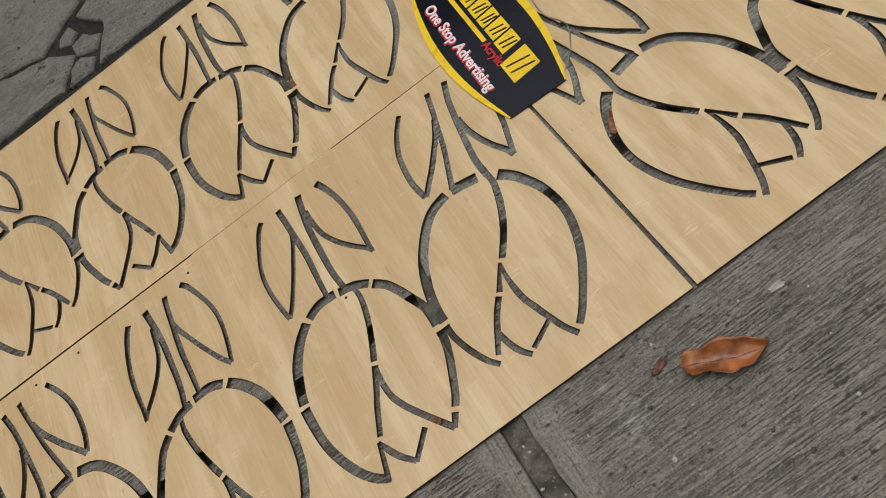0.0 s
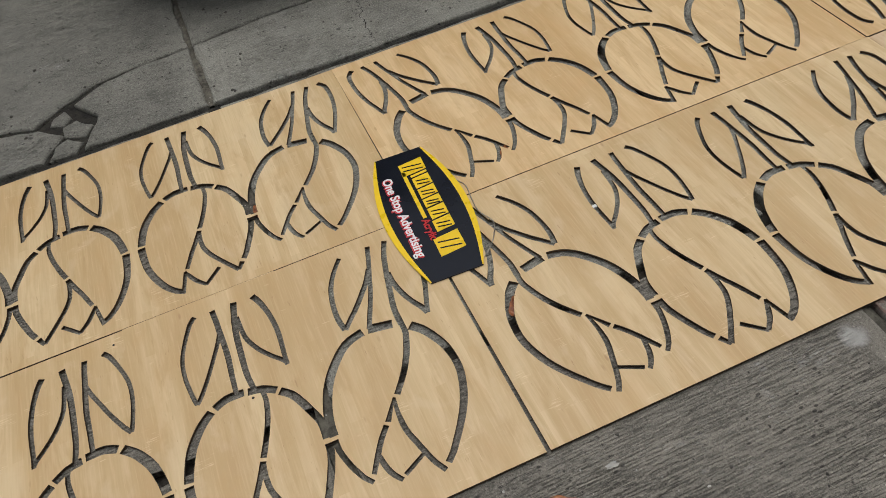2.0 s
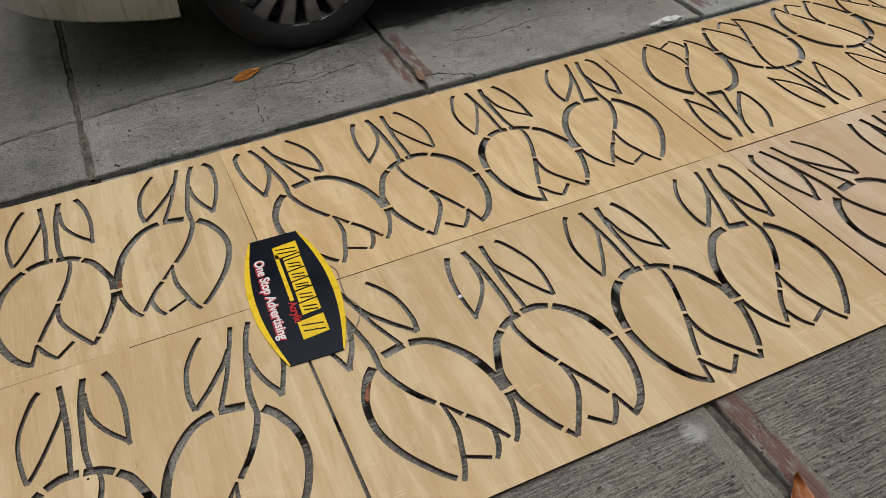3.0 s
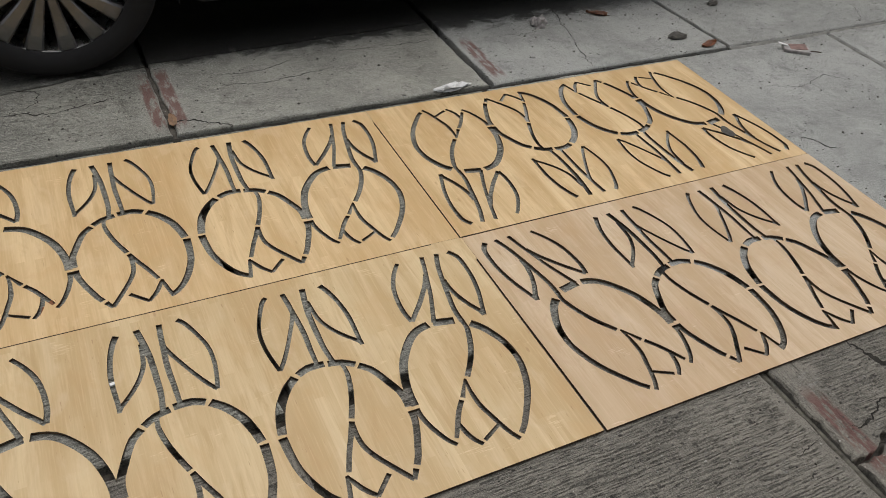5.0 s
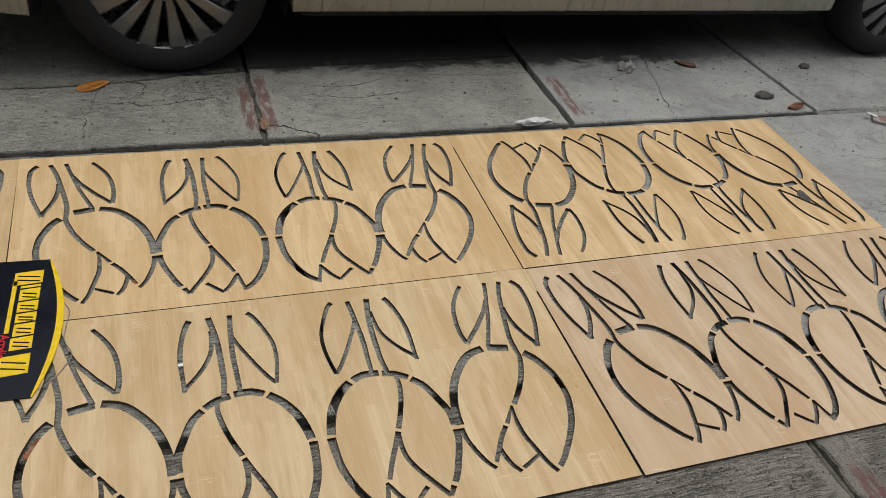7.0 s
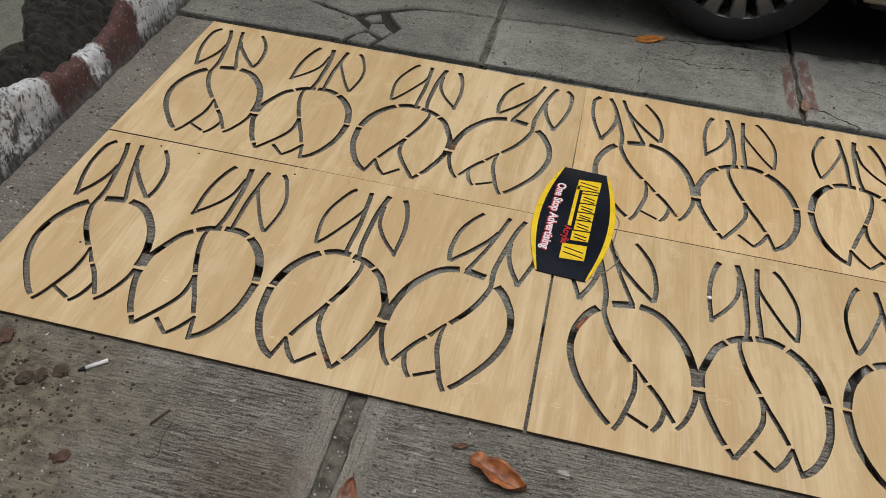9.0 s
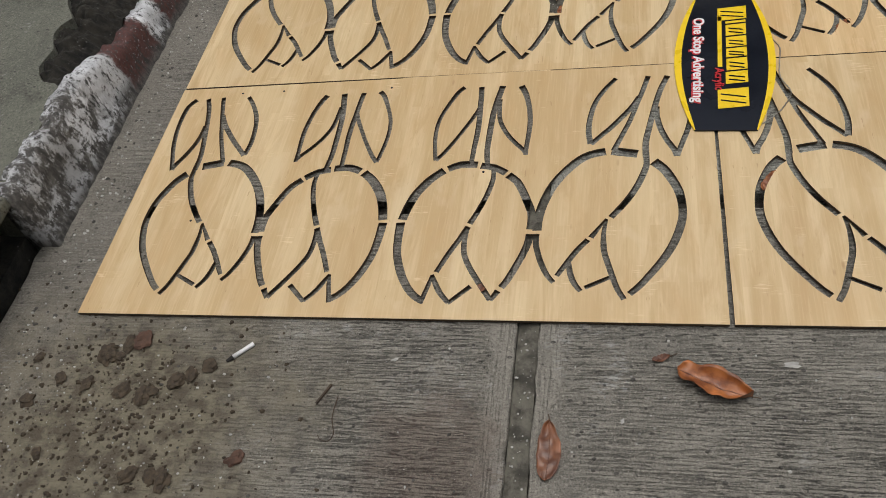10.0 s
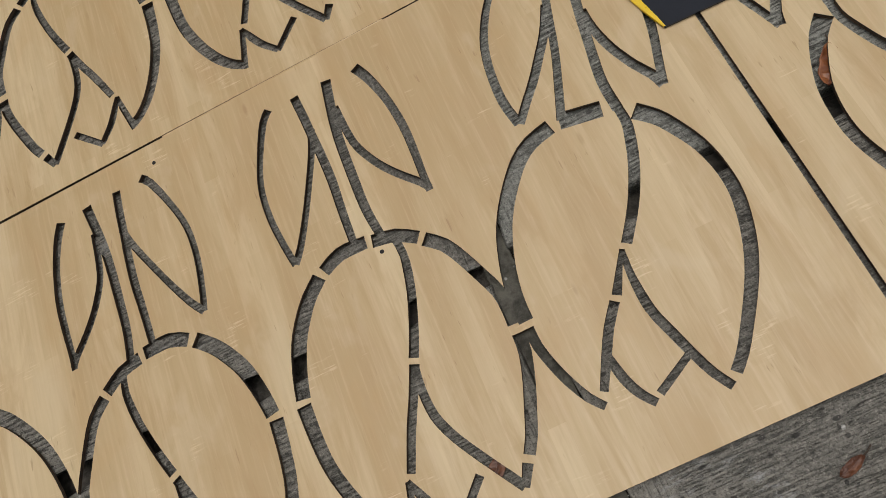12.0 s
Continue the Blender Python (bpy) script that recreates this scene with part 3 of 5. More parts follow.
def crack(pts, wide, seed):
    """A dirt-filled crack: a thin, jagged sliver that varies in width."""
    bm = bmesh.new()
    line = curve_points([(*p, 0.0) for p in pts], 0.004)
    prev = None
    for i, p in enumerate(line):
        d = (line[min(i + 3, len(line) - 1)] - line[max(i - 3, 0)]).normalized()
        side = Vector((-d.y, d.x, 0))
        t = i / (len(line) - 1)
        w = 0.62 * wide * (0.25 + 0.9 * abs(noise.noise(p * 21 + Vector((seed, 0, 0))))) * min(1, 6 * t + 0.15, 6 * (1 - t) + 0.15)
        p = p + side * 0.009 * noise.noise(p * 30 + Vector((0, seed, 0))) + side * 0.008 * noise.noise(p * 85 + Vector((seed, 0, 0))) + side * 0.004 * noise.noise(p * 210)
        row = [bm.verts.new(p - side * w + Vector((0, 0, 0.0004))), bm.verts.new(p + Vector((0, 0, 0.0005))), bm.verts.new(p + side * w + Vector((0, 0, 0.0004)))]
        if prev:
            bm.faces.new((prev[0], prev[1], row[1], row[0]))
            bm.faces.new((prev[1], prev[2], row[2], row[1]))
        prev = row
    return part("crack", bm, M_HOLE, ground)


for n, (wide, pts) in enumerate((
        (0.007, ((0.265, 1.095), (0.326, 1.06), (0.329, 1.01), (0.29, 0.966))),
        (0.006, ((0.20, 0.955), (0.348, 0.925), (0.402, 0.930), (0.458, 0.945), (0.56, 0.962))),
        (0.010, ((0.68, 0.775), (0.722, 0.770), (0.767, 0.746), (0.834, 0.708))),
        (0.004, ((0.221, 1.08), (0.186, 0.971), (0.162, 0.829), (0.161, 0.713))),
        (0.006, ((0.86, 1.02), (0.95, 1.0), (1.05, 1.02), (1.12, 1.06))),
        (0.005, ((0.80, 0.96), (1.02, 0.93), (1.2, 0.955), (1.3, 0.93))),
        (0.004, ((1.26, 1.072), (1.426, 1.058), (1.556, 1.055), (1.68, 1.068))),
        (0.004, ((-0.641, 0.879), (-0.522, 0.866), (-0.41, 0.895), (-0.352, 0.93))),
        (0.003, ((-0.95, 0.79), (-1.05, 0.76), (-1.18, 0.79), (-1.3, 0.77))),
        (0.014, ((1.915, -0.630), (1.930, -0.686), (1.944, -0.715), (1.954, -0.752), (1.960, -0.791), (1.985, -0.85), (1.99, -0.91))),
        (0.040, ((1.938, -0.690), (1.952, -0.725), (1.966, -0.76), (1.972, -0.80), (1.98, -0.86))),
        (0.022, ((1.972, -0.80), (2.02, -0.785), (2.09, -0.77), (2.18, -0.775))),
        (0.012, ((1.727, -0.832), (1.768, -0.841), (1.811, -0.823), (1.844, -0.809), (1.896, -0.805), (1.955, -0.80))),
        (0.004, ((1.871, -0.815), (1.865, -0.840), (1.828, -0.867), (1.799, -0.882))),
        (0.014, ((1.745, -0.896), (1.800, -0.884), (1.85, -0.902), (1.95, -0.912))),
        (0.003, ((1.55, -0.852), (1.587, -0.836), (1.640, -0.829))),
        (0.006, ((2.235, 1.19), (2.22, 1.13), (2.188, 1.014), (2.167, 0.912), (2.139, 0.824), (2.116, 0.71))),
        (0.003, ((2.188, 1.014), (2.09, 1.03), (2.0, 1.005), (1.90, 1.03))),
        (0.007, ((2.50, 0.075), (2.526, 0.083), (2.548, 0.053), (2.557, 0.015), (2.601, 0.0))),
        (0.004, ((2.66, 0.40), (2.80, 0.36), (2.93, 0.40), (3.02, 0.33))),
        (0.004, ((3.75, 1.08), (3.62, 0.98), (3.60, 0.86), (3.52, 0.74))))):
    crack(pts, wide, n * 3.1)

# mossy earth beyond the broken slab edge by the rear wheel
bm = bmesh.new()
bmesh.ops.create_grid(bm, x_segments=24, y_segments=60, size=0.5)
for v in bm.verts:
    v.co = Vector((4.27 + v.co.x * 0.9, 2.6 + v.co.y * 3.9, -0.012 + 0.02 * noise.noise(v.co * 9) + 0.01 * noise.noise(v.co * 30)))
moss = part("moss_patch", bm, M_GRASS, smooth=True)
tagged(moss, "damp dark green moss on bare earth between slabs", "moss", kind="stuff")

# kerb: battered face, rounded nose, broken in two places
def dip(y):
    """How much of the kerb's height has broken away."""
    rise = lambda v: min(1.0, max(0.0, v)) ** 2 * (3 - 2 * min(1.0, max(0.0, v)))
    return 0.40 * rise((y + 0.13) / 0.26) * rise((0.50 - y) / 0.16) + 0.07 * noise.noise(Vector((y * 23, 0.3, 0))) + 0.04 * noise.noise(Vector((y * 70, 0.3, 0)))


def kerb_run(y0, y1):
    bm = bmesh.new()
    n = max(2, int((y1 - y0) / 0.012))
    prev = None
    for i in range(n + 1):
        y = y0 + (y1 - y0) * i / n
        row = []
        for x, z in ((KX + 0.006, -0.03), (KX, 0.0), (KX - 0.006, 0.04), (KX - 0.010, 0.08), (KX - 0.014, 0.12), (KX - 0.019, 0.150), (KX - 0.027, 0.160), (KX - 0.040, 0.164), (KX - 0.058, 0.164), (KX - 0.064, -0.03)):
            p = Vector((x, y, z))
            k = noise.noise(p * 9) * 0.006 + noise.noise(p * 33) * 0.006 + noise.noise(p * 80) * 0.002
            p.x += k
            p.z += k * 0.6 if z > 0.1 else 0
            if z > 0.02:
                p.z *= 1 - dip(y)
            row.append(bm.verts.new(p))
        if prev:
            for a in range(len(row) - 1):
                bm.faces.new((prev[a], prev[a + 1], row[a + 1], row[a]))
        else:
            bm.faces.new(row)
        prev = row
    bm.faces.new(prev[::-1])
    return bm


kerb = part("kerb", kerb_run(-0.47, 4.5), M_KERB, smooth=True)
tagged(kerb, "concrete kerb with worn white and dark red paint", "kerb", kind="structure")
kerb_near = part("kerb", kerb_run(-5.0, -0.80), M_KERB, smooth=True)
tagged(kerb_near, "blackened concrete kerb with flaking white paint", "kerb", kind="structure")
lintel = bmesh.new()
box(lintel, KX - 0.30, KX - 0.022, -0.83, -0.468, 0.135, 0.167, 0.008)
tagged(part("drain_lintel", lintel, M_WALKWAY), "concrete lintel over a kerb drain opening", "lintel", kind="structure")


def walkway(pts, seed):
    bm = bmesh.new()
    line = ragged(pts, 0.03, 0.008, seed)
    lo = [bm.verts.new(p + Vector((0, 0, 0.0))) for p in line]
    hi = [bm.verts.new(p + Vector((0, 0, 0.160))) for p in line]
    for i in range(len(lo)):
        bm.faces.new((lo[i], lo[(i + 1) % len(lo)], hi[(i + 1) % len(hi)], hi[i]))
    bm.faces.new(hi)
    return part("pavement_slab", bm, M_WALKWAY, pavement)


bm = bmesh.new()
box(bm, -9, KX - 0.066, -5, 4.5, -0.03, 0.03)
pavement = part("pavement", bm, M_HOLE)
tagged(pavement, "raised greenish grey concrete pavement with broken edge", "pavement", kind="structure")
B = KX - 0.044
walkway([(-9, -5), (B, -5), (B, -0.83), (B - 0.24, -0.82), (B - 0.24, -0.47), (B, -0.465), (B, -0.15), (B - 0.03, -0.125), (B - 0.07, -0.115), (B - 0.105, -0.06), (B - 0.095, 0.0), (B - 0.125, 0.06), (B - 0.10, 0.12), (B - 0.15, 0.20), (B - 0.24, 0.34), (B - 0.20, 0.48), (B, 0.60), (B, 4.5), (-9, 4.5)], 3)
bm = bmesh.new()
bmesh.ops.create_grid(bm, x_segments=60, y_segments=160, size=0.5)
for v in bm.verts:
    q = Vector((B - 0.145 + v.co.x * 0.27, 0.22 + v.co.y * 0.78, 0))
    v.co = q + Vector((0, 0, min(0.157, 0.146 - 0.055 * min(1.0, max(0.0, (q.x - B + 0.075) / 0.06)) + 0.022 * noise.noise(q * 14) + 0.018 * noise.noise(q * 45) + 0.006 * noise.noise(q * 100))))
tagged(part("rubble", bm, M_HOLE), "black damp earth and rubble in the broken kerb hole", "rubble", kind="stuff")


# plain unseen walls on both street sides, added to block low sky light
M_BLOCKER = plain("grey_blocker_wall", (0.17, 0.165, 0.15), 0.9, 0.0, 0.15, 1.5)
for n, y0, y1, h in ((1, -5.4, -5.1, 6.5), (2, 5.0, 5.3, 5.0)):
    tagged(part("wall_%d" % n, box(bmesh.new(), -30, 30, y0, y1, -0.03, h), M_BLOCKER), "plain grey wall out of view, added to block low sky light", "wall", kind="structure")


# ---- plywood boards cut with tulip outlines ----
BW, BH, BT = 1.219, 0.646, 0.006      # one board

# each cut: control points of its centre line, then its width at start, middle and end
def outer_petals():
    """Rounded petals of the tulip at the board's end."""
    return [
        ([(0.206, 0.396), (0.234, 0.389), (0.257, 0.374), (0.284, 0.342), (0.304, 0.309), (0.317, 0.274), (0.324, 0.245), (0.327, 0.219), (0.327, 0.198)], 0.020, 0.019, 0.017),
        ([(0.328, 0.190), (0.327, 0.167), (0.321, 0.142), (0.313, 0.119), (0.302, 0.096), (0.290, 0.081)], 0.012, 0.011, 0.009),
        ([(0.129, 0.384), (0.128, 0.361), (0.132, 0.342), (0.144, 0.308), (0.160, 0.276), (0.174, 0.254), (0.193, 0.228)], 0.011, 0.013, 0.012),
        ([(0.194, 0.397), (0.145, 0.387)], 0.022, 0.021, 0.021),
        ([(0.115, 0.366), (0.098, 0.348), (0.086, 0.327), (0.072, 0.293), (0.066, 0.257), (0.067, 0.222), (0.078, 0.181), (0.092, 0.149), (0.109, 0.121), (0.128, 0.094), (0.144, 0.073), (0.159, 0.058)], 0.021, 0.015, 0.012),
    ]


def outer_folds():
    """Folded petal tips of the tulip at the board's end."""
    return [
        ([(0.233, 0.176), (0.251, 0.153), (0.266, 0.128), (0.285, 0.095)], 0.011, 0.011, 0.009),
        ([(0.266, 0.128), (0.261, 0.098), (0.253, 0.078), (0.242, 0.063)], 0.009, 0.011, 0.009),
        ([(0.235, 0.070), (0.192, 0.093)], 0.009, 0.009, 0.008),
        ([(0.201, 0.225), (0.228, 0.181)], 0.004, 0.010, 0.011),
        ([(0.201, 0.224), (0.205, 0.192), (0.204, 0.152), (0.196, 0.121), (0.187, 0.090), (0.179, 0.067), (0.168, 0.047)], 0.006, 0.011, 0.010),
    ]


def outer_leaves():
    """Two leaves and the stem above it."""
    return [
        ([(0.054, 0.607), (0.039, 0.585), (0.036, 0.542), (0.039, 0.499), (0.049, 0.450), (0.062, 0.409), (0.071, 0.379)], 0.014, 0.011, 0.010),
        ([(0.107, 0.518), (0.107, 0.491), (0.101, 0.456), (0.088, 0.420), (0.076, 0.397), (0.071, 0.379)], 0.011, 0.012, 0.013),
        ([(0.084, 0.609), (0.099, 0.567), (0.110, 0.521), (0.121, 0.465), (0.129, 0.418), (0.129, 0.377)], 0.012, 0.012, 0.013),
        ([(0.123, 0.611), (0.134, 0.568), (0.145, 0.530), (0.158, 0.485), (0.173, 0.444), (0.191, 0.397)], 0.011, 0.010, 0.011),
        ([(0.141, 0.550), (0.158, 0.516), (0.174, 0.493), (0.197, 0.462), (0.217, 0.439), (0.235, 0.417)], 0.011, 0.012, 0.011),
        ([(0.189, 0.609), (0.211, 0.577), (0.229, 0.539), (0.238, 0.499), (0.241, 0.454), (0.236, 0.418)], 0.010, 0.011, 0.012),
    ]


def inner_petals():
    """Rounded petals of the tulip next to the board's middle."""
    return [
        ([(0.527, 0.356), (0.547, 0.338), (0.562, 0.318), (0.577, 0.291), (0.588, 0.255), (0.593, 0.228)], 0.019, 0.020, 0.018),
        ([(0.595, 0.221), (0.593, 0.180), (0.588, 0.142), (0.574, 0.101), (0.556, 0.068), (0.538, 0.048), (0.521, 0.038)], 0.018, 0.016, 0.014),
        ([(0.519, 0.360), (0.494, 0.371), (0.459, 0.370)], 0.017, 0.019, 0.017),
        ([(0.452, 0.367), (0.424, 0.361), (0.399, 0.345)], 0.017, 0.017, 0.016),
        ([(0.394, 0.340), (0.375, 0.322), (0.362, 0.297), (0.351, 0.270), (0.341, 0.243), (0.339, 0.220), (0.340, 0.201)], 0.017, 0.016, 0.015),
        ([(0.340, 0.190), (0.342, 0.168), (0.351, 0.138), (0.362, 0.110), (0.372, 0.086), (0.382, 0.069)], 0.015, 0.014, 0.013),
        ([(0.387, 0.062), (0.399, 0.041)], 0.012, 0.011, 0.009),
    ]


def inner_folds():
    """Folded petal tips of the tulip next to the middle."""
    return [
        ([(0.513, 0.096), (0.516, 0.075), (0.526, 0.033)], 0.005, 0.009, 0.010),
        ([(0.513, 0.096), (0.495, 0.060), (0.474, 0.035)], 0.007, 0.011, 0.009),
        ([(0.475, 0.034), (0.438, 0.071)], 0.009, 0.010, 0.010),
        ([(0.426, 0.358), (0.423, 0.333), (0.431, 0.289), (0.446, 0.243), (0.457, 0.216)], 0.009, 0.011, 0.012),
        ([(0.459, 0.209), (0.475, 0.173), (0.488, 0.146), (0.506, 0.102)], 0.012, 0.011, 0.010),
        ([(0.460, 0.205), (0.462, 0.181), (0.461, 0.157), (0.457, 0.139), (0.446, 0.115), (0.425, 0.081), (0.399, 0.042)], 0.010, 0.011, 0.011),
    ]


def inner_leaves():
    """Two leaves and the stem above it."""
    return [
        ([(0.515, 0.604), (0.527, 0.590), (0.545, 0.548), (0.558, 0.504), (0.560, 0.458), (0.554, 0.410), (0.549, 0.385)], 0.012, 0.009, 0.009),
        ([(0.471, 0.546), (0.482, 0.514), (0.498, 0.478), (0.516, 0.440), (0.536, 0.403), (0.549, 0.385)], 0.010, 0.009, 0.010),
        ([(0.477, 0.603), (0.474, 0.565), (0.473, 0.539), (0.471, 0.509), (0.470, 0.466), (0.472, 0.421), (0.473, 0.379)], 0.012, 0.012, 0.010),
        ([(0.430, 0.603), (0.439, 0.548), (0.442, 0.520), (0.443, 0.501), (0.444, 0.455), (0.444, 0.409), (0.439, 0.367)], 0.014, 0.013, 0.011),
        ([(0.432, 0.560), (0.429, 0.516), (0.424, 0.490), (0.409, 0.458), (0.390, 0.431), (0.370, 0.408), (0.363, 0.396)], 0.010, 0.010, 0.010),
        ([(0.389, 0.600), (0.379, 0.578), (0.368, 0.538), (0.362, 0.492), (0.362, 0.454), (0.364, 0.416), (0.364, 0.393)], 0.014, 0.011, 0.009),
    ]


def cutter():
    """All the cuts of one board as prisms, both halves mirrored about its middle."""
    bm = bmesh.new()
    i = 0
    for ctrl, w0, w1, w2 in outer_petals() + outer_folds() + outer_leaves() + inner_petals() + inner_folds() + inner_leaves():
        for mirror in (False, True):
            line = curve_points([(BW - x if mirror else x - 0.007, y, 0.0) for x, y in ctrl], 0.010)
            left, right = [], []
            for j, p in enumerate(line):
                d = (line[min(j + 1, len(line) - 1)] - line[max(j - 1, 0)]).normalized()
                s = Vector((-d.y, d.x, 0))
                t = j / (len(line) - 1)
                w = (w0 + (w1 - w0) * min(1, t * 3)) if t < 0.5 else (w1 + (w2 - w1) * max(0, t * 2.5 - 1.5))
                left.append(p + s * w / 2)
                right.append(p - s * w / 2)
            i += 1
            z0, z1 = -0.004 - 0.00003 * i, BT + 0.004 + 0.00003 * i
            lo = [bm.verts.new(v + Vector((0, 0, z0))) for v in left + right[::-1]]
            hi = [bm.verts.new(v + Vector((0, 0, z1))) for v in left + right[::-1]]
            n = len(lo)
            m = n // 2
            for a in range(n):
                bm.faces.new((lo[a], lo[(a + 1) % n], hi[(a + 1) % n], hi[a]))
            for ring in (lo, hi):
                for a in range(m - 1):
                    bm.faces.new((ring[a], ring[a + 1], ring[n - 2 - a], ring[n - 1 - a]))
    bmesh.ops.recalc_face_normals(bm, faces=bm.faces)
    return bm


def board_mesh():
    bm = box(bmesh.new(), 0, BW, 0, BH, 0, BT)
    blank = new("blank", mesh_of("blank", bm, M_PLY, M_CUT))
    tool = new("tool", mesh_of("tool", cutter(), M_CUT))
    mod = blank.modifiers.new("cuts", 'BOOLEAN')
    mod.operation, mod.object, mod.solver, mod.use_self = 'DIFFERENCE', tool, 'EXACT', True
    bpy.context.view_layer.update()
    me = bpy.data.meshes.new_from_object(blank.evaluated_get(bpy.context.evaluated_depsgraph_get()))
    me.name = "board"
    for o in (blank, tool):
        bpy.data.objects.remove(o)
    me.materials.clear()
    me.materials.append(M_PLY)
    me.materials.append(M_CUT)
    for f in me.polygons:
        f.material_index = 0 if abs(f.normal.z) > 0.7 else 1
    return me


BOARD = board_mesh()
BOARD_ROSY = BOARD.copy()
BOARD_ROSY.materials[0] = M_PLY_ROSY
BOARD_WARM = BOARD.copy()
BOARD_WARM.materials[0] = M_PLY_WARM


def sheet(m, places, tabs, label):
    """A plywood sheet: boards still held together by small uncut tabs."""
    top = empty("plywood_sheet", m)
    for x, y, turn, mesh in places:
        b = new("board", mesh)
        b.parent = top
        b.matrix_basis = pose(x, y, 0, 0, 0, turn)
    for x0, x1, y0, y1 in tabs:
        part("tab", box(bmesh.new(), x0, x1, y0, y1, 0.0, BT - 0.0004), M_PLY, top)
    return tagged(top, label, "plywood", group="tulip cut sheets")


Z0 = 0.0035
s = BH + 0.0025
sheet(pose(-0.006, -0.646, Z0, 0, 0, -0.20), [(-BW, 0, 0, BOARD), (-BW + 0.0015, BH + 0.005, -0.18, BOARD)], [(-0.665, -0.33, BH, BH + 0.0025)],
      "pale plywood sheet with cut tulip outlines lying on concrete")
sheet(pose(0.002, -0.646, Z0), [(0, 0, 0, BOARD), (0, s, 0, BOARD_WARM), (BW + 0.007, -0.002, 0.16, BOARD_ROSY), (2 * BW + 0.004, s + BH, 180, BOARD_WARM)],
      [(1.14, BW, BH, s), (BW + 1.17, 2 * BW, BH, s), (BW, BW + 0.004, s + 0.58, s + BH), (BW, BW + 0.006, 0.56, BH)],
      "long pale plywood sheet with tulip cuts, one board turned round")
PLY_TOP = Z0 + BT

# brown dirt blot on the turned board
bm = bmesh.new()
bmesh.ops.create_circle(bm, cap_ends=True, segments=28, radius=0.022)
for v in bm.verts:
    k = 1 + 0.45 * noise.noise(v.co * 60)
    v.co = Vector((2.283 + v.co.x * k * 0.9, 0.186 + v.co.y * k * 1.25, PLY_TOP + 0.0006))
tagged(part("dried_leaf_scrap", bm, M_STONE), "flat greyish brown leaf scrap stuck on plywood", "leaf scrap")


# ---- advertising sign lying on the boards ----
SIGN = pose(0.0270, 0.003, PLY_TOP + 0.001, 0, 0, -92.9)


def crescent(u0, u1, inner, outer, z0, z1, n=28):
    """A flat plate between two curves over u."""
    bm = bmesh.new()
    rows = []
    for i in range(n + 1):
        u = u0 + (u1 - u0) * i / n
        a, b = inner(u), outer(u)
        rows.append([bm.verts.new((u, a, z0)), bm.verts.new((u, b, z0)), bm.verts.new((u, b, z1)), bm.verts.new((u, a, z1))])
    for p, q in zip(rows, rows[1:]):
        for j in range(4):
            bm.faces.new((p[j], p[(j + 1) % 4], q[(j + 1) % 4], q[j]))
    bm.faces.new(rows[0])
    bm.faces.new(rows[-1][::-1])
    return bm


HALF = 0.2100


def bulge(u):
    return 0.058 + 0.0415 * (1 - (u / HALF) ** 2)


def flat_shape(pts, z0, z1):
    bm = bmesh.new()
    lo, hi = [bm.verts.new((x, y, z0)) for x, y in pts], [bm.verts.new((x, y, z1)) for x, y in pts]
    for i in range(len(pts)):
        bm.faces.new((lo[i], lo[(i + 1) % len(pts)], hi[(i + 1) % len(pts)], hi[i]))
    bm.faces.new(hi)
    bm.faces.new(lo[::-1])
    return bm


def lettering(body, size, material, parent, m, offset=0.0, depth=0.0003, narrow=1.0):
    cu = bpy.data.curves.new("lettering", 'FONT')
    cu.body, cu.size, cu.extrude, cu.offset = body, size, depth, offset
    cu.align_x, cu.align_y = 'CENTER', 'CENTER'
    tmp = new("tmp", cu)
    bpy.context.view_layer.update()
    me = bpy.data.meshes.new_from_object(tmp.evaluated_get(bpy.context.evaluated_depsgraph_get()))
    bpy.data.objects.remove(tmp)
    me.materials.clear()
    me.materials.append(material)
    ob = new("lettering", me)
    ob.parent = parent
    ob.matrix_basis = m @ Matrix.Diagonal((narrow, 1, 1, 1))
    return ob


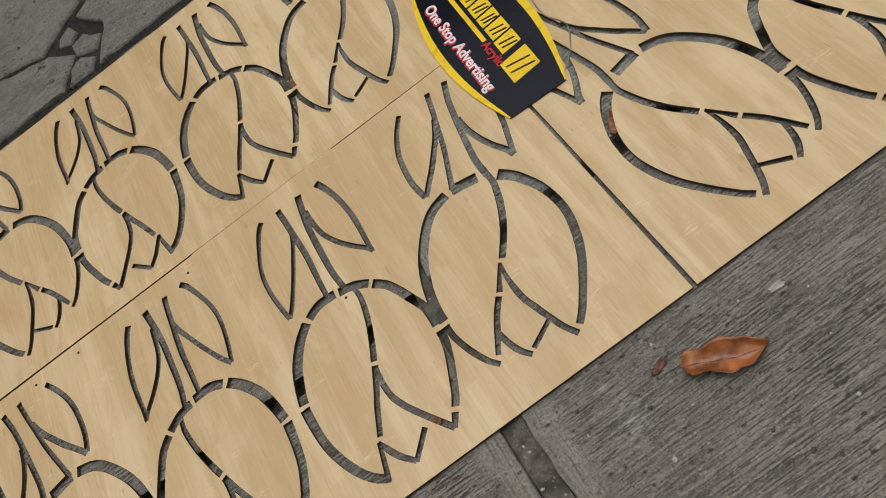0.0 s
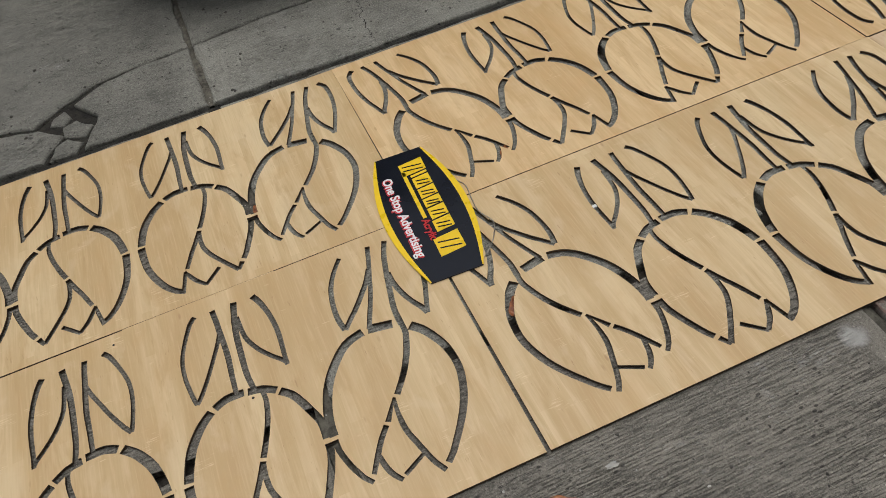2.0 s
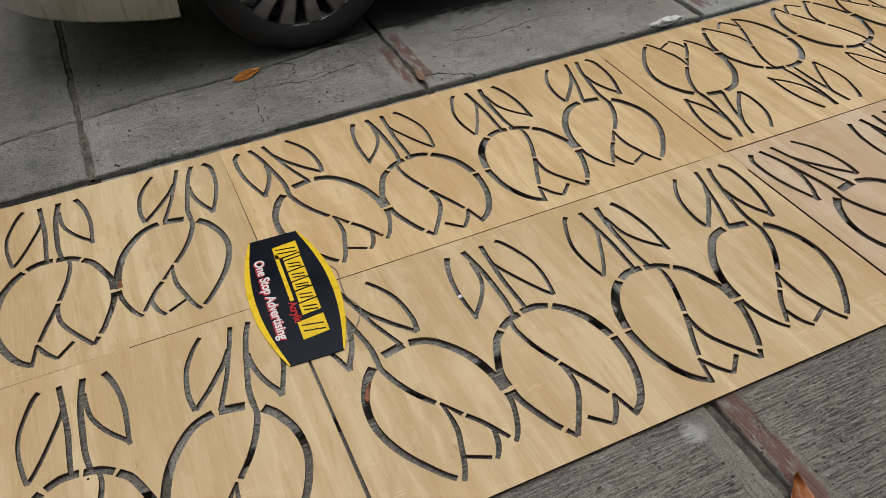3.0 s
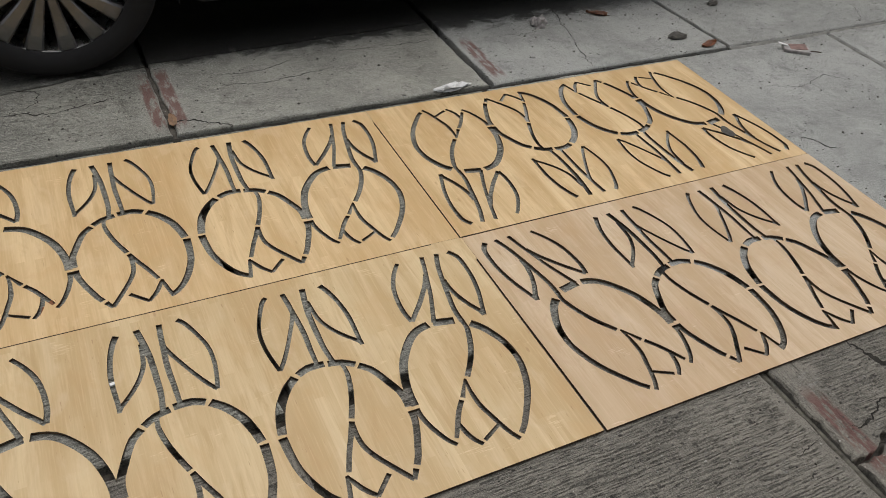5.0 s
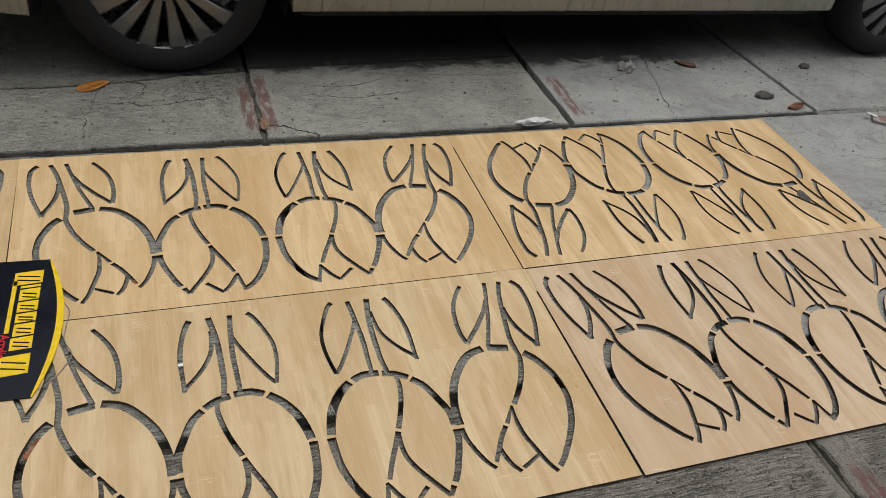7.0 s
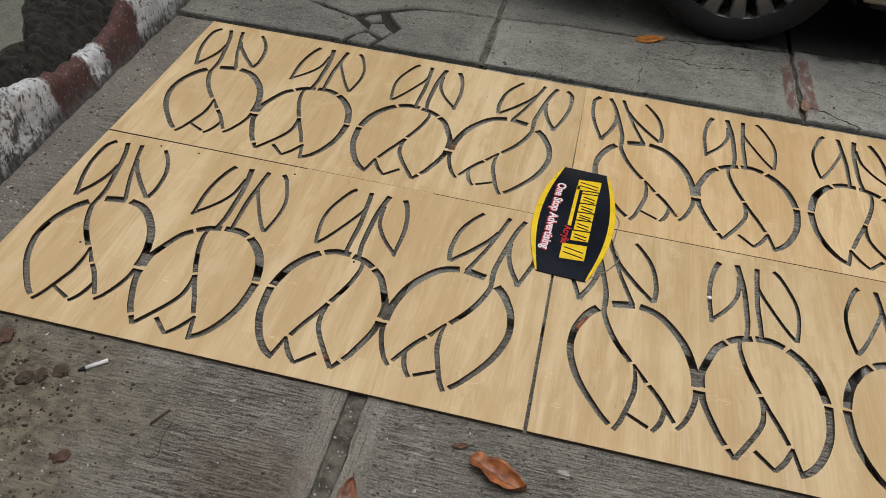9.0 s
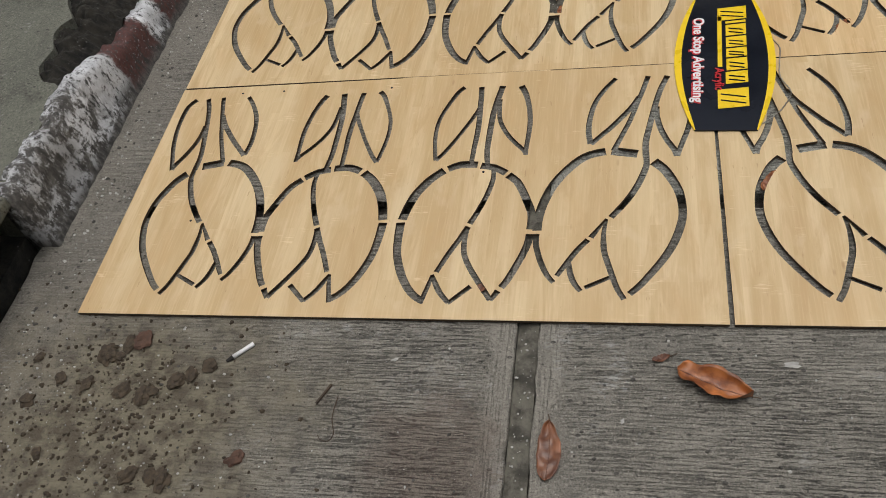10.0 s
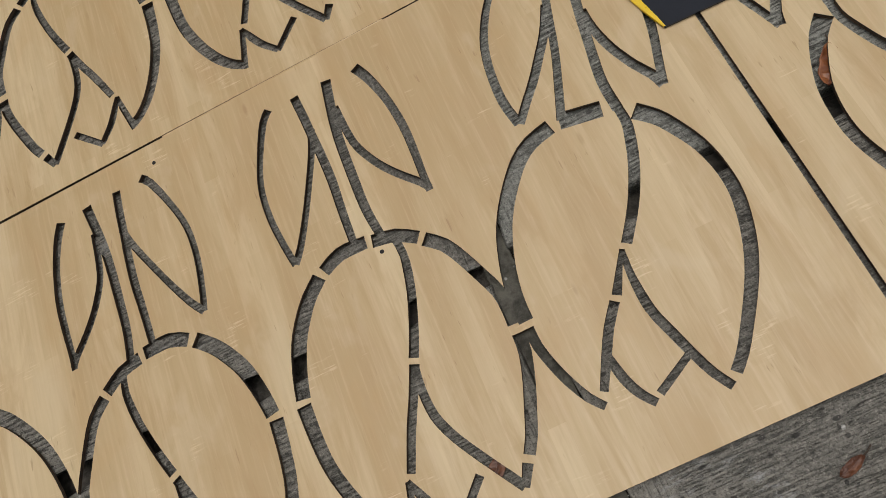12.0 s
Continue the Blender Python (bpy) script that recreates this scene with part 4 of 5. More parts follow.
def advertising_sign():
    top = empty("advertising_sign", SIGN)
    part("panel", crescent(-HALF, HALF, lambda u: -bulge(u), bulge, 0.0, 0.003), M_NAVY, top, "glossy black acrylic panel")
    band = lambda u: 0.0015 + 0.0125 * (1 - (u / HALF) ** 2) ** 0.7
    part("border", crescent(-HALF + 0.002, HALF - 0.001, lambda u: bulge(u) - band(u), lambda u: bulge(u) + 0.0004, 0.0004, 0.0034), M_YELLOW, top, "yellow curved edge band")
    part("border", crescent(-HALF + 0.002, HALF - 0.001, lambda u: -bulge(u) - 0.0004, lambda u: -bulge(u) + band(u), 0.0004, 0.0034), M_YELLOW, top, "yellow curved edge band")
    # the maker's mark as a row of plain slanted blocks
    z0, z1, lean = 0.0030, 0.0036, -0.12
    u = -0.168
    for i, (width, v0, v1) in enumerate(((0.040, -0.012, 0.047), (0.010, 0.004, 0.045), (0.034, 0.004, 0.045), (0.031, 0.004, 0.045), (0.027, 0.004, 0.045), (0.034, 0.004, 0.045), (0.034, 0.002, 0.045), (0.050, -0.014, 0.045))):
        width *= 1.2
        r = u + width - 0.005
        part("emblem_block", flat_shape([(u + lean * v0, v0), (r + lean * v0, v0), (r + lean * v1, v1), (u + lean * v1, v1)], z0, z1), M_YELLOW, top)
        for f in ((0.34, 0.66) if i != 1 else ()):
            x0, x1 = u + (r - u) * (f - 0.11), u + (r - u) * (f + 0.05)
            p, q = v0 + 0.006, v1 - 0.006
            part("emblem_slit", flat_shape([(x0, p), (x0 + 0.004, p), (x1 + 0.004, q), (x1, q)], z1 - 0.0002, z1 + 0.0002), M_NAVY, top)
        u += width + (0.010 if i == 6 else 0)
    part("emblem_bar", flat_shape([(-0.138, -0.004), (0.026, -0.004), (0.026, -0.013), (-0.140, -0.013)], z0, z1), M_YELLOW, top)
    lettering("Acrylic", 0.025, M_RED, top, pose(0.064, -0.011, z1 + 0.0006), 0.0006, narrow=0.95)
    lettering("One Stop Advertising", 0.0305, M_RED, top, pose(-0.0005, -0.0535, 0.0034), 0.0022, narrow=1.0)
    lettering("One Stop Advertising", 0.0305, M_WHITE, top, pose(-0.002, -0.052, 0.0041), 0.0007, narrow=1.0)
    return tagged(top, "black and yellow barrel-shaped acrylic sign lying on plywood", "sign")


advertising_sign()


def ball_chain():
    bm = bmesh.new()
    z = PLY_TOP + 0.0016
    line = curve_points([(0.125, 0.060, z + 0.001), (0.138, 0.030, z), (0.133, -0.015, z), (0.130, -0.060, z), (0.145, -0.105, z), (0.128, -0.145, z), (0.108, -0.170, z), (0.086, -0.190, z + 0.001)], 0.0033)
    for i, p in enumerate(line):
        r = bmesh.ops.create_icosphere(bm, subdivisions=1, radius=0.0019 if i % 2 else 0.0014)
        for v in r["verts"]:
            v.co += p + Vector((0.0005 * math.sin(i * 2.1), 0.0005 * math.cos(i * 1.7), 0))
    tube(bm, line, 0.0005, 5)
    return tagged(part("chain", bm, M_STEEL, smooth=True), "thin dull steel chain looped on plywood beside the sign", "chain")


ball_chain()

# small pale paper scraps and pegs seen on the boards
for x, y, a, sx, sy in ((0.359, -0.172, 8, 0.007, 0.004), (1.28, 0.03, 30, 0.004, 0.003)):
    ob = part("wood_chip", box(bmesh.new(), -sx, sx, -sy, sy, -0.004, 0.0008, 0.0004, 1), M_WHITE)
    ob.matrix_world = pose(x, y, PLY_TOP - 0.002, 0, 0, a)
    tagged(ob, "tiny pale wood chip caught in a cut", "wood chip")
for i, (x, y) in enumerate(((-1.06, -0.02), (-0.69, -0.028), (-0.45, -0.295), (-1.06, -0.41), (-0.955, -0.02), (0.02, 0.05))):
    bm = bmesh.new()
    bmesh.ops.create_cone(bm, cap_ends=True, segments=10, radius1=0.0028, radius2=0.0022, depth=0.0012)
    ob = part("dark_speck", bm, M_CHAR)
    ob.matrix_world = pose(x, y, PLY_TOP + 0.0005, 0, 0, i * 40)
    tagged(ob, "small dark nail hole speck on plywood", "nail hole")


# ---- car parked behind the boards ----
CAR_Y, CAR_W = 1.10, 1.80
XF, XR, WZ, ARCH = 0.425, 3.41, 0.320, 0.388     # wheel centres, hub height, arch radius


def wheel(x, y, out):
    """A road wheel; out is the direction of its outer face along y."""
    top = empty("wheel", pose(x, y, WZ))
    top.parent = car
    R, RR, HW = 0.320, 0.233, 0.105

    def lathe(profile, seg=72):
        bm = bmesh.new()
        rings = [[bm.verts.new((r * math.sin(a), yy * out, r * math.cos(a))) for a in (2 * math.pi * i / seg for i in range(seg))] for r, yy in profile]
        for a, b in zip(rings, rings[1:]):
            for i in range(seg):
                bm.faces.new((a[i], a[(i + 1) % seg], b[(i + 1) % seg], b[i]))
        return bm
    tyre = part("tyre", lathe([(RR - 0.005, -HW), (0.27, -HW - 0.005), (0.30, -HW + 0.008), (R - 0.003, -HW + 0.035), (R, -0.03), (R, 0.03), (R - 0.003, HW - 0.035), (0.304, HW - 0.012), (0.292, HW - 0.001), (0.288, HW + 0.001), (0.27, HW + 0.004), (0.245, HW + 0.001), (RR + 0.002, HW - 0.008), (RR - 0.005, HW - 0.014)]), M_TYRE, top, smooth=True)
    bm = lathe([(RR - 0.02, -HW + 0.01), (RR - 0.02, HW - 0.075), (RR - 0.012, HW - 0.05), (RR - 0.004, HW - 0.020), (RR + 0.002, HW - 0.012), (RR + 0.003, HW - 0.010)])
    part("rim", bm, M_RIM, top, smooth=True)
    part("brake_backing", lathe([(0.0, -0.035), (RR - 0.075, -0.035), (RR - 0.075, -0.05), (0.0, -0.05)], 40), M_BLACK, top)
    n = 15
    for i in range(n):
        a0 = 2 * math.pi * i / n + 0.10
        bm = bmesh.new()
        rows = []
        for r, half, yy in ((0.058, 0.0125, HW - 0.022), (0.12, 0.0165, HW - 0.012), (0.18, 0.022, HW - 0.012), (RR - 0.004, 0.027, HW - 0.018)):
            ring = []
            for k, dy in ((-1, -0.028), (-1, -0.005), (-0.72, 0.0), (0.72, 0.0), (1, -0.005), (1, -0.028)):
                a = a0 + k * half / r
                ring.append(bm.verts.new((r * math.sin(a), (yy + dy) * out, r * math.cos(a))))
            rows.append(ring)
        for p, q in zip(rows, rows[1:]):
            for j in range(6):
                bm.faces.new((p[j], p[(j + 1) % 6], q[(j + 1) % 6], q[j]))
        bm.faces.new(rows[0])
        bm.faces.new(rows[-1][::-1])
        part("spoke", bm, M_ALLOY, top)
    part("hub", lathe([(0.0, HW - 0.012), (0.024, HW - 0.012), (0.030, HW - 0.016), (0.034, HW - 0.020), (0.066, HW - 0.018), (0.074, HW - 0.026), (0.074, HW - 0.06), (0.0, HW - 0.06)], 40), M_ALLOY, top, smooth=True)
    for i in range(5):
        a = 2 * math.pi * i / 5 + 0.3
        bm = bmesh.new()
        bmesh.ops.create_cone(bm, cap_ends=True, segments=16, radius1=0.0125, radius2=0.0125, depth=0.004, matrix=Matrix.Translation((0.054 * math.sin(a), (HW - 0.0165) * out, 0.054 * math.cos(a))) @ pose(0, 0, 0, 90))
        seat = part("lug_seat", bm, M_BLACK, top)
        bm = bmesh.new()
        bmesh.ops.create_cone(bm, cap_ends=True, segments=6, radius1=0.0075, radius2=0.0065, depth=0.014, matrix=Matrix.Translation((0.054 * math.sin(a), (HW - 0.014) * out, 0.054 * math.cos(a))) @ pose(0, 0, 0, 90))
        part("lug_nut", bm, M_ALLOY, top)
    return top


def side_bottom(x):
    """Lower edge of the body side, with the wheel openings."""
    base = 0.215 if XF < x < XR else 0.205 + (0.05 if x > XR else 0.035) * min(1.0, max(0.0, (XF - 0.4 - x) / 0.45 if x < XF else (x - XR - 0.4) / 0.5))
    for c in (XF, XR):
        if abs(x - c) < ARCH:
            return max(base, WZ + math.sqrt(max(0.0, ARCH ** 2 - (x - c) ** 2)))
    return base


def car_shell(x0, x1):
    """The painted body between two stations, as one lofted shell of the given length."""
    bm = bmesh.new()
    xs = [x0 + (x1 - x0) * i / 150 for i in range(151)]
    for c in (XF, XR):
        xs += [c - ARCH - 0.0015, c - ARCH + 0.0015, c + ARCH - 0.0015, c + ARCH + 0.0015]
    rings = []
    for x in sorted(v for v in xs if x0 <= v <= x1):
        nose = min(1.0, max(0.0, (x - CAR_X0) / 0.55))
        tail = min(1.0, max(0.0, (CAR_X1 - x) / 0.45))
        half = CAR_W / 2 * (0.60 + 0.40 * math.sqrt(1 - (1 - nose) ** 2)) * (0.66 + 0.34 * math.sqrt(1 - (1 - tail) ** 2))
        zb = side_bottom(x)
        zbelt = 0.66 + 0.10 * min(1.0, max(0.0, (x - CAR_X0) / 1.2)) + 0.06 * min(1.0, max(0.0, (x - 1.2) / 2.0))
        zbelt *= 0.80 + 0.20 * math.sqrt(1 - (1 - nose) ** 2)
        zcap = zbelt + 0.10 * nose ** 0.5 * tail ** 0.5
        under = max(0.20, zb - 0.02) if zb > 0.3 else zb + 0.005
        shape = [(half - 0.10, under + 0.01), (half - 0.018, zb), (half - 0.003, zb + 0.012), (half, max(zb + 0.02, 0.36)), (half + 0.004, max(zb + 0.03, 0.52)), (half - 0.006, max(zbelt - 0.02, zb + 0.04)), (half - 0.05, max(zbelt + 0.02, zb + 0.05)), (half * 0.75, zcap), (0.0, zcap + 0.03)]
        full = [(-h, z) for h, z in shape] + [(h, z) for h, z in shape[-2::-1]]
        rings.append([bm.verts.new((x, CAR_Y + CAR_W / 2 + h, z)) for h, z in full])
    for p, q in zip(rings, rings[1:]):
        for j in range(len(p)):
            bm.faces.new((p[j], p[(j + 1) % len(p)], q[(j + 1) % len(q)], q[j]))
    bm.faces.new(rings[0])
    bm.faces.new(rings[-1][::-1])
    return bm


CAR_X0, CAR_X1 = -0.47, 4.36
car = empty("parked_car", pose(0, 0, 0))
tagged(car, "cream white sedan parked on concrete with alloy wheels", "car")
for name, a, b in (("front_bumper", CAR_X0, XF - ARCH + 0.06), ("front_fender", XF - ARCH + 0.063, 0.905), ("front_door", 0.909, 1.955), ("rear_door", 1.959, 2.99), ("rear_quarter", 2.994, CAR_X1)):
    part(name, car_shell(a, b), M_BODY, car, smooth=True)
# dark floor pan and wheel housings
part("floor_pan", box(bmesh.new(), XF + 0.42, XR - 0.42, CAR_Y + 0.07, CAR_Y + CAR_W - 0.07, 0.165, 0.30, 0.03), M_BLACK, car)
for c in (XF, XR):
    for y0, y1, inner in ((CAR_Y + 0.012, CAR_Y + 0.33, 1), (CAR_Y + CAR_W - 0.33, CAR_Y + CAR_W - 0.012, 0)):
        bm = bmesh.new()
        n = 20
        rows = [[bm.verts.new((c + (ARCH - 0.006) * math.cos(a), y, max(0.20, WZ + (ARCH - 0.006) * math.sin(a)))) for y in (y0, y1)] for a in (math.radians(-18 + 216 * i / n) for i in range(n + 1))]
        for p, q in zip(rows, rows[1:]):
            bm.faces.new((p[0], p[1], q[1], q[0]))
        bm.faces.new([r[inner] for r in rows])
        part("wheel_housing", bm, M_BLACK, car)
# cabin
def cabin(x_scale, z_top, inset, name, mat, z0):
    bm = bmesh.new()
    prof = [(0.95, 0.80), (1.62, z_top), (2.75, z_top), (3.72, 0.90)]
    rows = []
    for h in (-1, 1):
        row = []
        for x, z in prof:
            half = (CAR_W / 2 - 0.06 - inset) if z < 1.0 else (CAR_W / 2 - 0.24 - inset)
            row.append(bm.verts.new((2.3 + (x - 2.3) * x_scale, CAR_Y + CAR_W / 2 + h * half, max(z, z0))))
        rows.append(row)
    a, b = rows
    for i in range(4):
        bm.faces.new((a[i], a[(i + 1) % 4], b[(i + 1) % 4], b[i]))
    bm.faces.new(a)
    bm.faces.new(b[::-1])
    bmesh.ops.bevel(bm, geom=list(bm.edges), offset=0.03, segments=3, affect='EDGES')
    return part(name, bm, mat, car, smooth=False)


cabin(1.0, 1.42, 0.0, "window_glass", M_GLASS, 0.80)
part("roof", box(bmesh.new(), 1.62, 2.80, CAR_Y + 0.22, CAR_Y + CAR_W - 0.22, 1.40, 1.45, 0.022, 3), M_BODY, car)
for xa, xb in ((0.98, 1.62), (2.72, 3.62)):
    for h in (-1, 1):
        bm = bmesh.new()
        c0 = CAR_Y + CAR_W / 2
        za, zb = (0.84, 1.42) if xa < 1 else (1.42, 0.92)
        ya, yb = (0.85, 0.665) if xa < 1 else (0.665, 0.85)
        tube(bm, [Vector((xa, c0 + h * ya, za)), Vector((xb, c0 + h * yb, zb))], 0.035, 8)
        part("pillar", bm, M_BODY, car)
for h in (-1, 1):
    c0 = CAR_Y + CAR_W / 2
    part("headlight", box(bmesh.new(), CAR_X0 + 0.05, CAR_X0 + 0.30, c0 + h * 0.62 - 0.14, c0 + h * 0.62 + 0.14, 0.56, 0.68, 0.03, 3), M_LAMP, car)
    part("tail_light", box(bmesh.new(), CAR_X1 - 0.16, CAR_X1 - 0.02, c0 + h * 0.66 - 0.12, c0 + h * 0.66 + 0.12, 0.66, 0.82, 0.03, 3), M_TAIL, car)
    part("mirror", box(bmesh.new(), 1.22, 1.40, c0 + h * 0.98 - 0.08, c0 + h * 0.98 + 0.08, 0.90, 1.02, 0.035, 3), M_BODY, car)
    for x in (XF, XR):
        wheel(x, c0 + h * (CAR_W / 2 - 0.108), h)
    for x in (1.75, 2.80):
        part("door_handle", box(bmesh.new(), x, x + 0.18, c0 + h * (CAR_W / 2 + 0.004) - 0.012, c0 + h * (CAR_W / 2 + 0.004) + 0.012, 0.66, 0.69, 0.008), M_BODY, car)


# ---- fallen leaves ----
def leaf(length, width, curl, mat, m, label, seed, wave=0.2, stalk=0.012):
    """A dry leaf: a curled blade with thickness, midrib and stalk."""
    top = empty("dead_leaf", m)
    bm = bmesh.new()
    nu, nv = 22, 10
    grid = []
    for i in range(nu + 1):
        u = i / nu
        w = width / 2 * (math.sin(math.pi * u ** 0.85) ** 0.62) + 0.0004
        w *= 1 + wave * noise.noise(Vector((u * 5, seed, 0)))
        row = []
        for j in range(nv + 1):
            v = 2 * j / nv - 1
            lift = curl * (v * v) * (0.5 + 0.6 * noise.noise(Vector((u * 2.2, v * 0.8, seed))) + 0.5 * u)
            lift += 0.004 * noise.noise(Vector((u * 9, v * 4, seed + 4))) + 0.10 * curl * abs(2 * u - 1) ** 2
            row.append(Vector((u * length - length / 2, v * w * (1 - 0.18 * abs(v)) + 0.05 * width * math.sin(u * 5 + seed), lift)))
        grid.append(row)
    low = min(p.z for r in grid for p in r)
    sheets = []
    for dz in (0.0008, 0.0):
        sheets.append([[bm.verts.new(p + Vector((0, 0, dz - low))) for p in r] for r in grid])
    for s_ in sheets:
        for i in range(nu):
            for j in range(nv):
                bm.faces.new((s_[i][j], s_[i + 1][j], s_[i + 1][j + 1], s_[i][j + 1]))
    for i in range(nu):
        for j in (0, nv):
            bm.faces.new((sheets[0][i][j], sheets[0][i + 1][j], sheets[1][i + 1][j], sheets[1][i][j]))
    part("blade", bm, mat, top, smooth=True)
    rib = [grid[i][nv // 2] + Vector((0, 0, 0.001 - low)) for i in range(0, nu + 1, 2)]
    part("midrib", tube(bmesh.new(), rib, 0.0007, 6), M_LEAF2, top, smooth=True)
    end = rib[-1]
    part("stalk", tube(bmesh.new(), curve_points([end, end + Vector((stalk * 0.5, 0.001, 0.001)), end + Vector((stalk, 0.003, -0.0005))], 0.003), 0.0009, 6), M_TWIG, top)
    return tagged(top, label, "leaf", group="fallen leaves")


leaf(0.118, 0.062, 0.024, M_LEAF, pose(-0.037, -0.752, 0.0, 0, 0, -21), "curled glossy brown dead leaf on broomed concrete", 1.3, 0.55)
leaf(0.098, 0.044, 0.005, M_LEAF2, pose(-0.287, -0.876, 0.0, 0, 0, 88), "reddish brown dead leaf lying along a concrete joint", 2.7)
leaf(0.105, 0.060, 0.006, M_LEAF3, pose(0.185, 1.050, 0.0, 0, 0, 22), "flat orange dead leaf beside the front wheel", 4.1)
leaf(0.11, 0.05, 0.022, M_LEAF, pose(0.665, -0.895, 0.0, 0, 0, 70), "curled orange brown dead leaf by a concrete joint", 5.5)
leaf(0.10, 0.045, 0.012, plain("pale_dry_leaf", (0.22, 0.17, 0.13), 0.6, 0.0, 0.3, 40.0), pose(0.575, -0.890, 0.0, 0, 0, 20), "pale greyish dry leaf by a concrete joint", 6.2)
leaf(0.070, 0.030, 0.004, plain("tan_leaf", (0.24, 0.15, 0.09), 0.6, 0.0, 0.3, 40.0), pose(0.672, 0.785, -0.002, 0, 0, 88), "small tan leaf wedged in a concrete joint", 7.9)
leaf(0.085, 0.035, 0.010, M_LEAF2, pose(2.385, 1.085, 0.0, 0, 0, -40), "brown dead leaf in the shade beside the car", 8.4)
leaf(0.085, 0.04, 0.010, M_LEAF2, pose(2.668, 0.728, 0.0, 0, 0, 10), "reddish dry leaf lying on the long joint", 9.1)
leaf(0.03, 0.014, 0.003, M_LEAF2, pose(-0.115, -0.708, 0.0, 0, 0, 15), "small brown leaf fragment on concrete", 3.3)
leaf(0.06, 0.035, 0.006, M_LEAF, pose(0.268, 0.085, 0.0015, 0, 0, 60), "brown leaf showing through a cut in plywood", 3.9)
leaf(0.05, 0.03, 0.005, M_LEAF, pose(0.085, -0.335, 0.0015, 0, 0, 60), "brown leaf showing through a cut in plywood", 2.2)
leaf(0.05, 0.025, 0.005, M_LEAF, pose(-0.318, 0.205, 0.0015, 0, 0, 100), "brown leaf showing through a cut in plywood", 4.9)
leaf(0.05, 0.02, 0.004, M_LEAF2, pose(-0.425, -0.575, 0.0015, 0, 0, 50), "brown leaf showing through a cut in plywood", 5.9)


# ---- litter and stones on the concrete ----
def cigarette():
    top = empty("cigarette_butt", pose(-0.852, -0.717, 0.0042, 0, 0, 42))
    part("paper", tube(bmesh.new(), [Vector((-0.016, 0, 0)), Vector((0.027, 0, 0))], 0.0042, 12), M_PAPER, top, "white paper tube", smooth=True)
    part("burnt_end", tube(bmesh.new(), [Vector((-0.030, 0.001, -0.001)), Vector((-0.023, 0, 0)), Vector((-0.0162, 0, 0))], lambda t: 0.0026 + 0.0016 * t, 10), M_CHAR, top, "charred black end")
    return tagged(top, "white cigarette butt with burnt end on concrete", "cigarette butt")


cigarette()


def crumple(name, at, size, mat, label, cat, seed, turn=0.0, sub=3, crease=0.55):
    bm = bmesh.new()
    lump(bm, (0, 0, 0), size, seed, 0.8, crease, sub)
    for v in bm.verts:
        v.co.z *= 1 + 0.8 * noise.noise(v.co * 90)
        v.co.z = max(0.0, v.co.z)
    ob = part(name, bm, mat)
    ob.matrix_world = pose(*at, 0, 0, turn)
    return tagged(ob, label, cat)


crumple("crumpled_foil", (1.555, 0.712, 0.0), (0.058, 0.016, 0.012), M_PAPER, "crumpled white foil wrapper against the board edge", "wrapper", 3.3, 5)
crumple("plastic_scrap", (2.10, 1.06, 0.0), (0.035, 0.03, 0.02), M_PACK, "crushed clear plastic scrap under the car", "plastic scrap", 5.1, 40)
crumple("flat_stone", (2.58, 0.815, 0.0), (0.040, 0.022, 0.014), M_STONE, "flat dark grey stone on concrete", "stone", 6.4, -10, 2, 0.25)
crumple("flat_stone", (3.37, 0.41, 0.0), (0.036, 0.020, 0.014), M_STONE, "flat dark grey stone on concrete", "stone", 7.4, -50, 2, 0.25)
crumple("flat_stone", (2.95, 1.039, 0.0), (0.03, 0.018, 0.012), M_STONE, "small dark stone on concrete", "stone", 8.6, 20, 2, 0.3)


def torn_pack():
    top = empty("torn_pack", pose(2.985, 0.590, 0.0, 0, 0, -35))
    part("lid", box(bmesh.new(), -0.05, 0.05, -0.030, 0.030, 0.0, 0.014, 0.003), M_PACK, top)
    b = part("flap", box(bmesh.new(), -0.035, 0.030, -0.022, 0.020, 0.015, 0.018, 0.001, 1), plain("faded_red_card", (0.24, 0.15, 0.13), 0.6, 0.0, 0.35, 60.0), top, "faded red printed flap")
    b.matrix_basis = pose(0.008, 0.004, 0, 3, -4, 8)
    t = part("foil_tongue", box(bmesh.new(), -0.075, -0.035, -0.006, 0.006, 0.004, 0.006, 0.0008, 1), M_PAPER, top, "white foil tongue")
    t.matrix_basis = pose(0, 0, 0.006, 0, 10, 0)
    return tagged(top, "crushed grey and red cardboard pack on concrete", "carton")


torn_pack()
tw = part("twig", tube(bmesh.new(), curve_points([(3.02, 0.565, 0.002), (3.05, 0.56, 0.003), (3.075, 0.545, 0.002)], 0.01), 0.002, 6), M_TWIG)
tagged(tw, "short dark dry twig on concrete", "twig")
tw = part("twig", tube(bmesh.new(), [Vector((-0.684, -0.812, 0.0025)), Vector((-0.664, -0.775, 0.003))], 0.0025, 6), M_TWIG)
tagged(tw, "short dark dry twig on broomed concrete", "twig")
hair = curve_points([(-0.648, -0.795, 0.001), (-0.650, -0.835, 0.001), (-0.641, -0.865, 0.001), (-0.648, -0.878, 0.001), (-0.662, -0.876, 0.001), (-0.668, -0.868, 0.001)], 0.005)
tagged(part("wire_loop", tube(bmesh.new(), hair, 0.0009, 5), M_TWIG), "thin dark curled wire on concrete", "wire")
